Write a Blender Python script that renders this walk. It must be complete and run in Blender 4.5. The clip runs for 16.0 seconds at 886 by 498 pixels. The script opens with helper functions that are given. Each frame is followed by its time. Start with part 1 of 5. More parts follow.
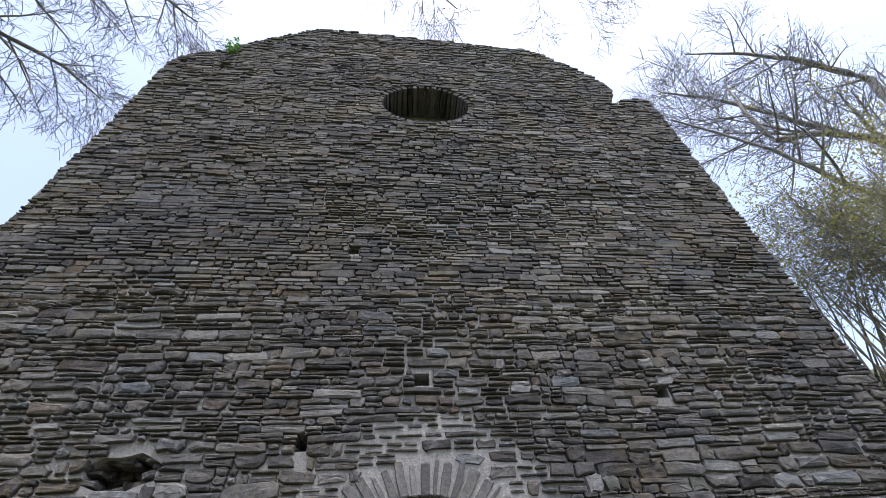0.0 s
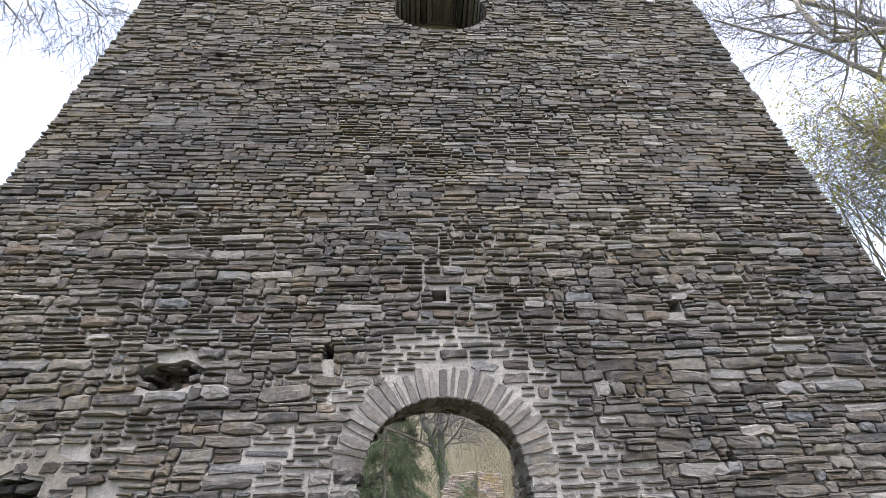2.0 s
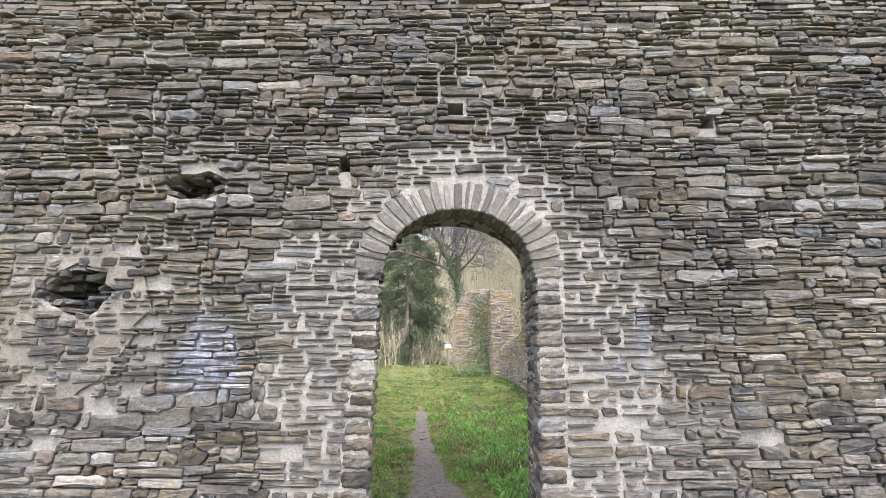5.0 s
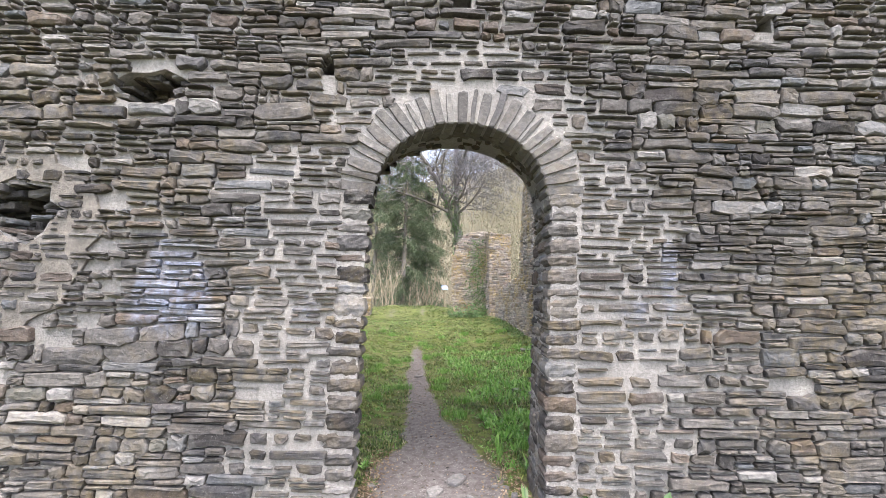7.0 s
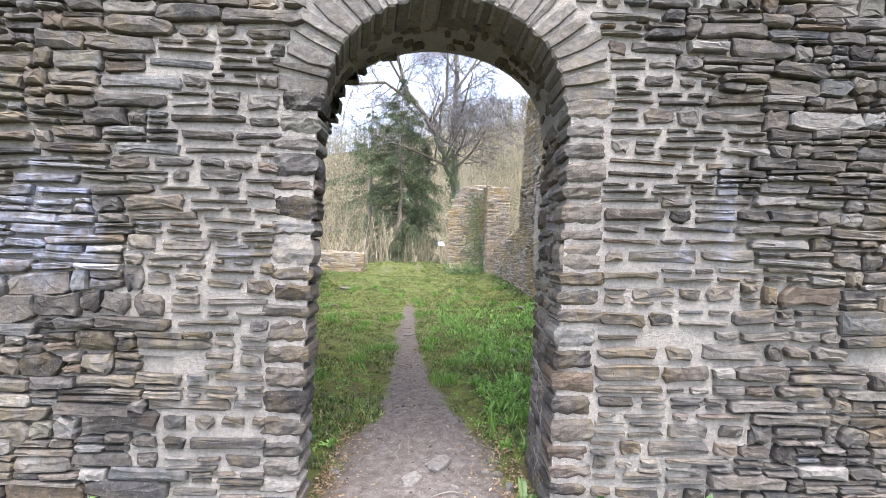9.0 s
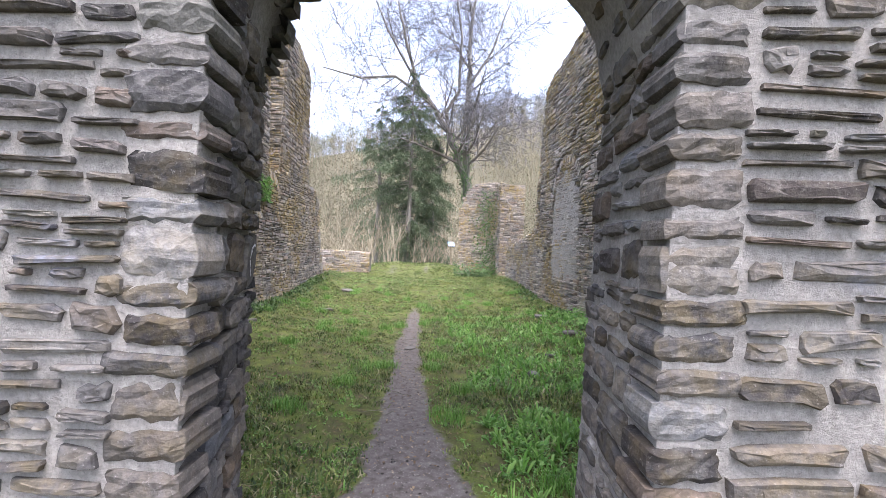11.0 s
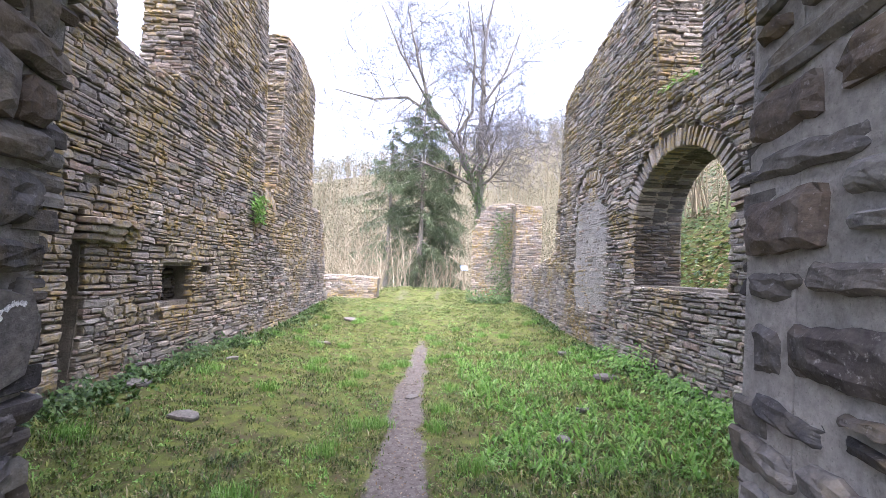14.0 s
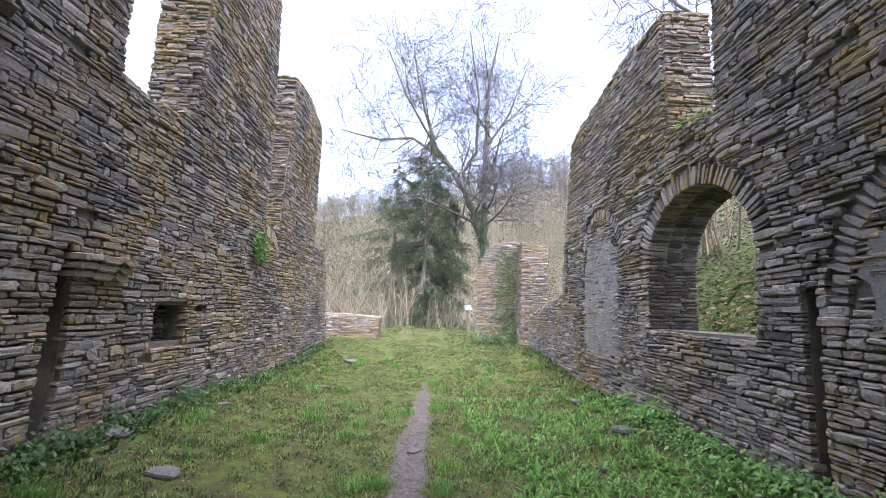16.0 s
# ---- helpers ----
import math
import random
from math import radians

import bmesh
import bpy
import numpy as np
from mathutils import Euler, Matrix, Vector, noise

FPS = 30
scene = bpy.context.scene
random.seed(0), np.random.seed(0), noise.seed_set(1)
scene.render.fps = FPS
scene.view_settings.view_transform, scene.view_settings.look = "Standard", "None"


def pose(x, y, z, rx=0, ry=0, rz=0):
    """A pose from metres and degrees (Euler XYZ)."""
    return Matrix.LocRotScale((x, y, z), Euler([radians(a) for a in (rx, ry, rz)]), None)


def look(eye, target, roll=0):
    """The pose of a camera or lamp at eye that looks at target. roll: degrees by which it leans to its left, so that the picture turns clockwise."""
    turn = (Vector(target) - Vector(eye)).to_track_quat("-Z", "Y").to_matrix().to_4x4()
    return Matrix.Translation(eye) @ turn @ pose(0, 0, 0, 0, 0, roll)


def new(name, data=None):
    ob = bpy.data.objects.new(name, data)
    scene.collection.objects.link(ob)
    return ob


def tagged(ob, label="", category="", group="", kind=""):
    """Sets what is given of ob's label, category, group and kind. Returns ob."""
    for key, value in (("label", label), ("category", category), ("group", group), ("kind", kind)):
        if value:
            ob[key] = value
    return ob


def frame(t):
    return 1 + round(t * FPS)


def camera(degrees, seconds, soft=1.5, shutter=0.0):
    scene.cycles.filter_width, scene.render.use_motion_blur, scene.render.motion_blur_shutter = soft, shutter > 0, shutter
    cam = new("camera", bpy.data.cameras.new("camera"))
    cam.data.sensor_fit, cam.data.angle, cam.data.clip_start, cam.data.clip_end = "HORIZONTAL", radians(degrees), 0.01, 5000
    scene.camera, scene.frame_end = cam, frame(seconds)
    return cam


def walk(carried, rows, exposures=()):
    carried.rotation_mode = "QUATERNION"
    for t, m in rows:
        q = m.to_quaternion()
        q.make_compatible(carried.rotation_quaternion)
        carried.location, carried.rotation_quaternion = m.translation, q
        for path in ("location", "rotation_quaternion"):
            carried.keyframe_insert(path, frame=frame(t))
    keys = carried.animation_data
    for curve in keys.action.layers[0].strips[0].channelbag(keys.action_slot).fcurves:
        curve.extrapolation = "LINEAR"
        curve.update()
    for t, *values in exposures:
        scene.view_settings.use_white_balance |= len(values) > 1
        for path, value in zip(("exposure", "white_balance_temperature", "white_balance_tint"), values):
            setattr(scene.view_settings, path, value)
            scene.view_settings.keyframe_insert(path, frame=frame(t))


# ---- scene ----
cam = camera(92.6, 16.0, soft=0.85)
PATH = [
    (0, (0.404, 0.482, 1.871), (0.611, 1.866, 3.3), -4.7),
    (0.5, (0.397, 0.486, 1.878), (0.591, 1.909, 3.27), -4.1),
    (1, (0.384, 0.483, 1.878), (0.564, 1.961, 3.212), -3.7),
    (1.5, (0.436, 0.464, 1.867), (0.578, 2.009, 3.129), -3.0),
    (2, (0.443, 0.493, 1.846), (0.561, 2.121, 3.001), -2.5),
    (2.5, (0.453, 0.51, 1.823), (0.546, 2.209, 2.875), -2.3),
    (3, (0.449, 0.526, 1.797), (0.518, 2.3, 2.718), -1.8),
    (3.5, (0.459, 0.536, 1.771), (0.508, 2.362, 2.585), -1.4),
    (4, (0.46, 0.545, 1.746), (0.497, 2.414, 2.458), -1.0),
    (4.5, (0.464, 0.57, 1.719), (0.498, 2.484, 2.299), -0.8),
    (4.7, (0.474, 0.587, 1.707), (0.505, 2.515, 2.236), -0.7),
    (6.8, (0.472, 1.034, 1.627), (0.502, 3.021, 1.852), 0.5),
    (7, (0.47, 1.125, 1.633), (0.506, 3.114, 1.836), 0.7),
    (7.5, (0.487, 1.274, 1.619), (0.535, 3.267, 1.775), 1.1),
    (8, (0.542, 1.499, 1.588), (0.597, 3.496, 1.678), 1.2),
    (8.5, (0.597, 1.72, 1.559), (0.653, 3.718, 1.599), 1.2),
    (9, (0.604, 1.945, 1.543), (0.651, 3.945, 1.548), 1.2),
    (9.2, (0.597, 2.072, 1.546), (0.641, 4.072, 1.546), 1.2),
    (11.3, (0.675, 3.193, 1.562), (0.664, 5.193, 1.567), 2.1),
    (11.5, (0.665, 3.311, 1.58), (0.651, 5.311, 1.58), 2.2),
    (12, (0.657, 3.532, 1.604), (0.638, 5.532, 1.614), 2.4),
    (12.5, (0.701, 3.71, 1.615), (0.675, 5.71, 1.651), 2.1),
    (13, (0.755, 3.845, 1.625), (0.712, 5.844, 1.684), 1.9),
    (13.5, (0.765, 3.953, 1.625), (0.705, 5.95, 1.707), 1.9),
    (14, (0.745, 4.088, 1.651), (0.671, 6.084, 1.76), 2.1),
    (14.5, (0.727, 4.197, 1.673), (0.643, 6.19, 1.82), 2.1),
    (15, (0.704, 4.257, 1.684), (0.614, 6.243, 1.901), 2.2),
    (15.5, (0.699, 4.3, 1.694), (0.607, 6.282, 1.945), 2.4),
    (16, (0.684, 4.351, 1.691), (0.59, 6.328, 1.979), 2.6),
]
walk(cam, [(t, look(eye, target, roll)) for t, eye, target, roll in PATH],
     [(0, 1.4, 5850, 14), (1.5, 1.95, 6150, 15), (3.5, 2.55, 6450, 14), (4.5, 2.65, 6450, 14), (7, 2.62, 6350, 15), (9, 2.65, 6300, 15), (11.5, 2.55, 6050, 20), (12.5, 2.85, 6050, 22), (14, 3.05, 6050, 24),
      (15, 2.85, 5950, 23), (16, 2.5, 5850, 21)])

# ---- light ----
world = bpy.data.worlds.new("world")
scene.world = world
world.use_nodes = True
_wn, _wl = world.node_tree.nodes, world.node_tree.links
SUN_EL, SUN_AZ = radians(70), radians(170)
_sky = _wn.new("ShaderNodeTexSky")
_sky.sky_type = "NISHITA"
_sky.sun_disc = False
_sky.sun_elevation, _sky.sun_rotation = SUN_EL, SUN_AZ
_sky.air_density, _sky.dust_density, _sky.ozone_density = 1.0, 4.0, 1.0
_hs = _wn.new("ShaderNodeHueSaturation")
_hs.inputs["Saturation"].default_value = 0.7
_wl.new(_sky.outputs[0], _hs.inputs["Color"])
_wl.new(_hs.outputs[0], _wn["Background"].inputs[0])
_wn["Background"].inputs[1].default_value = 0.15
sun_data = bpy.data.lights.new("sun", "SUN")
sun_data.energy, sun_data.angle, sun_data.color = 0.7, radians(50), (1.0, 0.96, 0.9)
sun = new("sun", sun_data)
sun.matrix_world = look((0, 0, 30), (0 - 10 * math.sin(SUN_AZ), -10 * math.cos(SUN_AZ), 30 - 10 * math.tan(SUN_EL)))

# ---- materials ----


class Mat:
    """A small builder of node materials."""

    def __init__(self, name, rough=0.85, spec=0.3):
        self.m = bpy.data.materials.new(name)
        self.m.use_nodes = True
        self.t = self.m.node_tree
        self.b = self.t.nodes["Principled BSDF"]
        self.b.inputs["Roughness"].default_value = rough
        self.b.inputs["Specular IOR Level"].default_value = spec

    def n(self, kind, **kw):
        node = self.t.nodes.new("ShaderNode" + kind)
        for k, val in kw.items():
            node.inputs[k.replace("_", " ")].default_value = val
        return node

    def link(self, a, b):
        self.t.links.new(a, b)

    def coords(self, scale=(1, 1, 1)):
        g = self.n("NewGeometry")
        mp = self.n("Mapping")
        mp.inputs["Scale"].default_value = scale
        self.link(g.outputs["Position"], mp.inputs["Vector"])
        return mp.outputs[0]

    def noise(self, scale, detail=4, rough=0.55, vec=None, distortion=0.0):
        n = self.n("TexNoise", Scale=scale, Detail=detail, Roughness=rough, Distortion=distortion)
        self.link(vec or self.coords(), n.inputs["Vector"])
        return n.outputs["Fac"]

    def ramp(self, fac, stops, interp="LINEAR"):
        r = self.n("ValToRGB")
        e = r.color_ramp.elements
        r.color_ramp.interpolation = interp
        while len(e) < len(stops):
            e.new(0.5)
        for el, (p, c) in zip(e, stops):
            el.position = p
            el.color = (*c, 1) if len(c) == 3 else c
        self.link(fac, r.inputs[0])
        return r.outputs[0]

    def mix(self, fac, a, b, mode="MIX"):
        x = self.t.nodes.new("ShaderNodeMix")
        x.data_type, x.blend_type = "RGBA", mode
        for sock, val in ((x.inputs[0], fac), (x.inputs[6], a), (x.inputs[7], b)):
            if isinstance(val, (int, float)):
                sock.default_value = val
            elif isinstance(val, tuple):
                sock.default_value = (*val, 1)
            else:
                self.link(val, sock)
        return x.outputs[2]

    def math(self, op, a, b=0.0):
        x = self.t.nodes.new("ShaderNodeMath")
        x.operation = op
        for sock, val in zip(x.inputs, (a, b)):
            if isinstance(val, (int, float)):
                sock.default_value = val
            else:
                self.link(val, sock)
        return x.outputs[0]

    def random(self):
        """A number for each piece: by object, and by island where pieces are joined."""
        g, o = self.n("NewGeometry"), self.n("ObjectInfo")
        return self.math("FRACT", self.math("ADD", g.outputs["Random Per Island"], o.outputs["Random"]))

    def finish(self, color, height=None, strength=0.5, dist=0.02):
        if isinstance(color, tuple):
            self.b.inputs["Base Color"].default_value = (*color, 1)
        else:
            self.link(color, self.b.inputs["Base Color"])
        if height is not None:
            bp = self.n("Bump", Strength=strength, Distance=dist)
            self.link(height, bp.inputs["Height"])
            self.link(bp.outputs[0], self.b.inputs["Normal"])
        return self.m


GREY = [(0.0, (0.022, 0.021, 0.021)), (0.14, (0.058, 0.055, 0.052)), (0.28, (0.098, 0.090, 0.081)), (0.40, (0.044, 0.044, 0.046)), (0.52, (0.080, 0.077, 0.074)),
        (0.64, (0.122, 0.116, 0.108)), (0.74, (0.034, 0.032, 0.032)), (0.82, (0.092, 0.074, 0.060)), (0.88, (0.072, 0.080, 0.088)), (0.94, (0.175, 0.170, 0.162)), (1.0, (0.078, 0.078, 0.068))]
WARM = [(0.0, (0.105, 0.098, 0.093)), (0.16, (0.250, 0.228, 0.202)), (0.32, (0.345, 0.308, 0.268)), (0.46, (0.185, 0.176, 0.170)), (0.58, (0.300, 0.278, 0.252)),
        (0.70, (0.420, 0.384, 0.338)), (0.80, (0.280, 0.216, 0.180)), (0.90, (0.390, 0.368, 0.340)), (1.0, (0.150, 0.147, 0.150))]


def limewash(m, base, amount):
    """Pale bluish lime runs that have trickled down either side of the doorway."""
    g = m.n("NewGeometry")
    sx = m.n("SeparateXYZ")
    m.link(g.outputs["Position"], sx.inputs[0])
    x, z = sx.outputs["X"], sx.outputs["Z"]

    def band(sock, mid, half):
        d = m.math("ABSOLUTE", m.math("SUBTRACT", sock, mid))
        return m.math("MAXIMUM", m.math("SUBTRACT", 1.0, m.math("DIVIDE", d, half)), 0.0)
    drop = m.math("MAXIMUM", m.math("SUBTRACT", 2.3, z), 0.0)
    spread = m.math("ADD", 0.1, m.math("MULTIPLY", drop, 0.42))
    off = m.math("ABSOLUTE", m.math("ADD", x, 1.42))
    cone = m.math("MAXIMUM", m.math("SUBTRACT", 1.0, m.math("DIVIDE", off, spread)), 0.0)
    cone = m.math("MULTIPLY", m.math("MINIMUM", m.math("MULTIPLY", cone, 2.2), 1.0), band(z, 1.65, 0.72))
    run = m.math("MULTIPLY", band(x, 2.2, 0.16), band(z, 1.75, 0.7))
    damp = m.math("MULTIPLY", m.math("MAXIMUM", band(x, -0.45, 0.4), band(x, 1.95, 0.55)), m.math("MULTIPLY", band(z, 1.5, 0.7), 0.62))
    near = m.math("MAXIMUM", cone, m.math("MAXIMUM", run, damp))
    streak = m.noise(4.2, 6, 0.7, m.coords((2.2, 2.2, 0.9)))
    fleck = m.noise(17, 5, 0.7)
    f = m.math("MULTIPLY", m.ramp(m.math("MULTIPLY", near, m.math("ADD", streak, 0.3)), [(0.36, (0, 0, 0)), (0.66, (1, 1, 1))]), m.ramp(fleck, [(0.4, (0.1, 0.1, 0.1)), (0.62, (1, 1, 1))]))
    return m.mix(m.math("MULTIPLY", f, amount), base, (0.27, 0.305, 0.4))


def stone_material(name, stops, lichen=0.0, whitewash=0.0):
    m = Mat(name, 0.9, 0.16)
    r = m.random()
    base = m.ramp(r, stops)
    grain = m.noise(30, 8, 0.72, m.coords((1, 1, 1.5)))
    base = m.mix(0.8, base, m.ramp(grain, [(0.3, (0.35, 0.35, 0.36)), (0.5, (0.95, 0.94, 0.93)), (0.72, (1.75, 1.7, 1.62))]), "MULTIPLY")
    speck = m.noise(95, 3, 0.7)
    base = m.mix(m.ramp(speck, [(0.6, (0, 0, 0)), (0.74, (0.45, 0.45, 0.45))]), base, (0.32, 0.31, 0.295))
    blotch = m.noise(6.0, 5, 0.65)
    base = m.mix(m.ramp(blotch, [(0.52, (0, 0, 0)), (0.74, (0.5, 0.5, 0.5))]), base, (0.2, 0.194, 0.182))
    rust = m.noise(2.6, 5, 0.7)
    base = m.mix(m.ramp(rust, [(0.56, (0, 0, 0)), (0.74, (0.45, 0.45, 0.45))]), base, (0.14, 0.105, 0.066))
    damp = m.noise(0.55, 3, 0.5)
    base = m.mix(0.6, base, m.ramp(damp, [(0.3, (0.62, 0.62, 0.64)), (0.6, (1.15, 1.12, 1.08))]), "MULTIPLY")
    if lichen:
        a = m.noise(0.9, 5, 0.7, distortion=0.4)
        c = m.noise(13, 5, 0.65)
        mask = m.math("MULTIPLY", m.ramp(a, [(0.45, (0, 0, 0)), (0.6, (1, 1, 1))]), m.ramp(c, [(0.41, (0, 0, 0)), (0.57, (1, 1, 1))]))
        base = m.mix(m.math("MULTIPLY", mask, lichen), base, (0.36, 0.265, 0.09))
        pale = m.math("MULTIPLY", m.ramp(m.noise(1.1, 4, 0.6, m.coords((1, 1, 1.3))), [(0.5, (0, 0, 0)), (0.66, (1, 1, 1))]), m.ramp(m.noise(24, 5, 0.7), [(0.46, (0, 0, 0)), (0.62, (1, 1, 1))]))
        base = m.mix(m.math("MULTIPLY", pale, lichen * 0.7), base, (0.46, 0.43, 0.37))
    if whitewash:
        base = limewash(m, base, whitewash)
    chip = m.noise(16, 6, 0.6, m.coords((1, 1, 1.6)))
    pit = m.noise(80, 4, 0.65)
    h = m.math("ADD", chip, m.math("MULTIPLY", pit, 0.35))
    return m.finish(base, h, 0.85, 0.012)


def mortar_material(name, color, dark=0.6, whitewash=0.0):
    m = Mat(name, 0.95, 0.12)
    a = m.noise(3, 4, 0.6)
    c = m.noise(45, 5, 0.7)
    base = m.mix(1.0, m.mix(1.0, color, m.ramp(a, [(0.3, (dark, dark, dark)), (0.7, (1.1, 1.08, 1.05))]), "MULTIPLY"),
                 m.ramp(c, [(0.3, (0.66, 0.66, 0.66)), (0.7, (1.15, 1.15, 1.13))]), "MULTIPLY")
    base = m.mix(m.ramp(m.noise(150, 2, 0.5), [(0.62, (0, 0, 0)), (0.7, (0.5, 0.5, 0.5))]), base, (0.16, 0.15, 0.14))
    if whitewash:
        base = limewash(m, base, whitewash)
    h = m.math("ADD", m.noise(11, 6, 0.7), m.math("MULTIPLY", m.noise(85, 5, 0.8), 0.5))
    return m.finish(base, h, 1.0, 0.035)


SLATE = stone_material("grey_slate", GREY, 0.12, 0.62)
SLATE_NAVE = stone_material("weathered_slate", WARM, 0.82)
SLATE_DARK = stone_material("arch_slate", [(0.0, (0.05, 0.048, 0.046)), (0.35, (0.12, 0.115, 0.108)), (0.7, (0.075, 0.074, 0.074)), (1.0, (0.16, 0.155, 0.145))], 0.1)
LOOSE = stone_material("loose_slate", [(0.0, (0.11, 0.108, 0.104)), (0.5, (0.185, 0.18, 0.172)), (1.0, (0.145, 0.142, 0.14))])
MORTAR = mortar_material("pale_lime_mortar", (0.39, 0.37, 0.345), 0.74, 0.45)
MORTAR_GREY = mortar_material("weathered_lime_mortar", (0.3, 0.275, 0.24), 0.6)
MORTAR_OLD = mortar_material("old_lime_mortar", (0.31, 0.285, 0.245), 0.55)


def leaf_material(name, stops, rough=0.5, thin=0.35, patch=None):
    m = Mat(name, rough, 0.35)
    c = m.ramp(m.random(), stops)
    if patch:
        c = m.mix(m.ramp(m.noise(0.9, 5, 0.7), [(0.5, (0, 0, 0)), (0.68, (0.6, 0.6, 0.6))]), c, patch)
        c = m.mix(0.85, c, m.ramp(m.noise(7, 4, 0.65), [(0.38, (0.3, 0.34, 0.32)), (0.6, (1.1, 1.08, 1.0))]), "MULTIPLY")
    out = m.finish(c)
    tr = m.n("BsdfTranslucent")
    m.link(c, tr.inputs["Color"])
    mx = m.n("MixShader")
    mx.inputs[0].default_value = thin
    m.link(m.b.outputs[0], mx.inputs[1])
    m.link(tr.outputs[0], mx.inputs[2])
    m.link(mx.outputs[0], m.t.nodes["Material Output"].inputs[0])
    return out


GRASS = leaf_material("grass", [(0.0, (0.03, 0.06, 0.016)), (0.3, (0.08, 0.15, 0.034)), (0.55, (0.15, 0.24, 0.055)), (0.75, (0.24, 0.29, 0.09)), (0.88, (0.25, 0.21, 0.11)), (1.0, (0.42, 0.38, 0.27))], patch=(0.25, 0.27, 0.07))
HERB = leaf_material("herb_leaf", [(0.0, (0.075, 0.19, 0.03)), (0.5, (0.14, 0.3, 0.055)), (1.0, (0.26, 0.42, 0.12))], 0.28)
IVY = leaf_material("ivy_leaf", [(0.0, (0.025, 0.06, 0.015)), (0.6, (0.055, 0.12, 0.028)), (1.0, (0.13, 0.2, 0.06))], 0.35, 0.2)
NEEDLE = leaf_material("conifer_needles", [(0.0, (0.06, 0.09, 0.05)), (0.6, (0.115, 0.155, 0.08)), (1.0, (0.2, 0.23, 0.13))], 0.6, 0.25)
BUD = leaf_material("spring_leaf", [(0.0, (0.2, 0.22, 0.06)), (0.6, (0.32, 0.32, 0.1)), (1.0, (0.42, 0.38, 0.17))], 0.6, 0.45)
HILL = leaf_material("hillside_leaf", [(0.0, (0.085, 0.08, 0.048)), (0.35, (0.125, 0.115, 0.072)), (0.7, (0.13, 0.138, 0.066)), (1.0, (0.165, 0.15, 0.105))], 0.8, 0.2)
DEAD = leaf_material("dead_leaf", [(0.0, (0.1, 0.065, 0.035)), (0.6, (0.2, 0.14, 0.08)), (1.0, (0.34, 0.27, 0.19))], 0.8, 0.1)


def bark_material(name, a, b):
    m = Mat(name, 0.9, 0.15)
    f = m.noise(6, 5, 0.65, m.coords((1, 1, 0.35)))
    c = m.mix(m.ramp(f, [(0.35, (0, 0, 0)), (0.65, (1, 1, 1))]), a, b)
    return m.finish(c, m.noise(18, 4, 0.6, m.coords((1, 1, 0.3))), 0.7, 0.03)


BARK = bark_material("grey_bark", (0.13, 0.12, 0.1), (0.24, 0.22, 0.19))
TWIG = bark_material("twig_bark", (0.14, 0.133, 0.137), (0.22, 0.21, 0.217))
STEM = bark_material("pale_stem_bark", (0.28, 0.24, 0.165), (0.42, 0.37, 0.27))
WOODS = bark_material("woodland_bark", (0.18, 0.155, 0.105), (0.3, 0.26, 0.18))


def ground_material():
    m = Mat("grassy_soil", 0.95, 0.15)
    at = m.n("Attribute")
    at.attribute_name = "bare"
    soil = m.ramp(m.noise(14, 6, 0.7), [(0.3, (0.06, 0.052, 0.046)), (0.5, (0.11, 0.098, 0.09)), (0.72, (0.175, 0.16, 0.15))])
    speck = m.noise(90, 2, 0.5)
    soil = m.mix(m.ramp(speck, [(0.64, (0, 0, 0)), (0.7, (0.6, 0.6, 0.6))]), soil, (0.42, 0.4, 0.37))
    turf = m.ramp(m.noise(5, 6, 0.75), [(0.32, (0.07, 0.055, 0.038)), (0.43, (0.07, 0.068, 0.03)), (0.55, (0.09, 0.115, 0.03)), (0.66, (0.14, 0.155, 0.04)), (0.8, (0.16, 0.13, 0.075))])
    turf = m.mix(0.8, turf, m.ramp(m.noise(55, 5, 0.75), [(0.3, (0.45, 0.45, 0.4)), (0.6, (1.15, 1.15, 1.1))]), "MULTIPLY")
    edge = m.math("ADD", at.outputs["Fac"], m.math("MULTIPLY", m.math("SUBTRACT", m.noise(9, 5, 0.7), 0.5), 0.9))
    c = m.mix(m.ramp(edge, [(0.38, (0, 0, 0)), (0.6, (1, 1, 1))]), turf, soil)
    c = m.mix(m.ramp(m.math("SUBTRACT", at.outputs["Fac"], 1.0), [(0.1, (0, 0, 0)), (0.8, (1, 1, 1))]), c, (0.085, 0.078, 0.05))
    h = m.math("ADD", m.noise(7, 6, 0.6), m.math("MULTIPLY", m.noise(110, 4, 0.7), 0.25))
    return m.finish(c, h, 0.6, 0.022)


GROUND = ground_material()

# ---- mesh tools ----
rng = random.Random(7)


class Soup:
    """Collects vertices and faces of many pieces for one mesh."""

    def __init__(self):
        self.v, self.f, self.count = [], [], 0

    def add(self, verts, faces):
        c = self.count
        self.v.append(np.asarray(verts, dtype=np.float32))
        self.f.extend([tuple(i + c for i in face) for face in faces])
        self.count += len(verts)

    def mesh(self, name, material):
        me = bpy.data.meshes.new(name)
        me.from_pydata(np.concatenate(self.v).tolist() if self.v else [], [], self.f)
        me.materials.append(material)
        return me


def part(name, data, parent, label=""):
    ob = new(name, data)
    ob.parent = parent
    return tagged(ob, label)


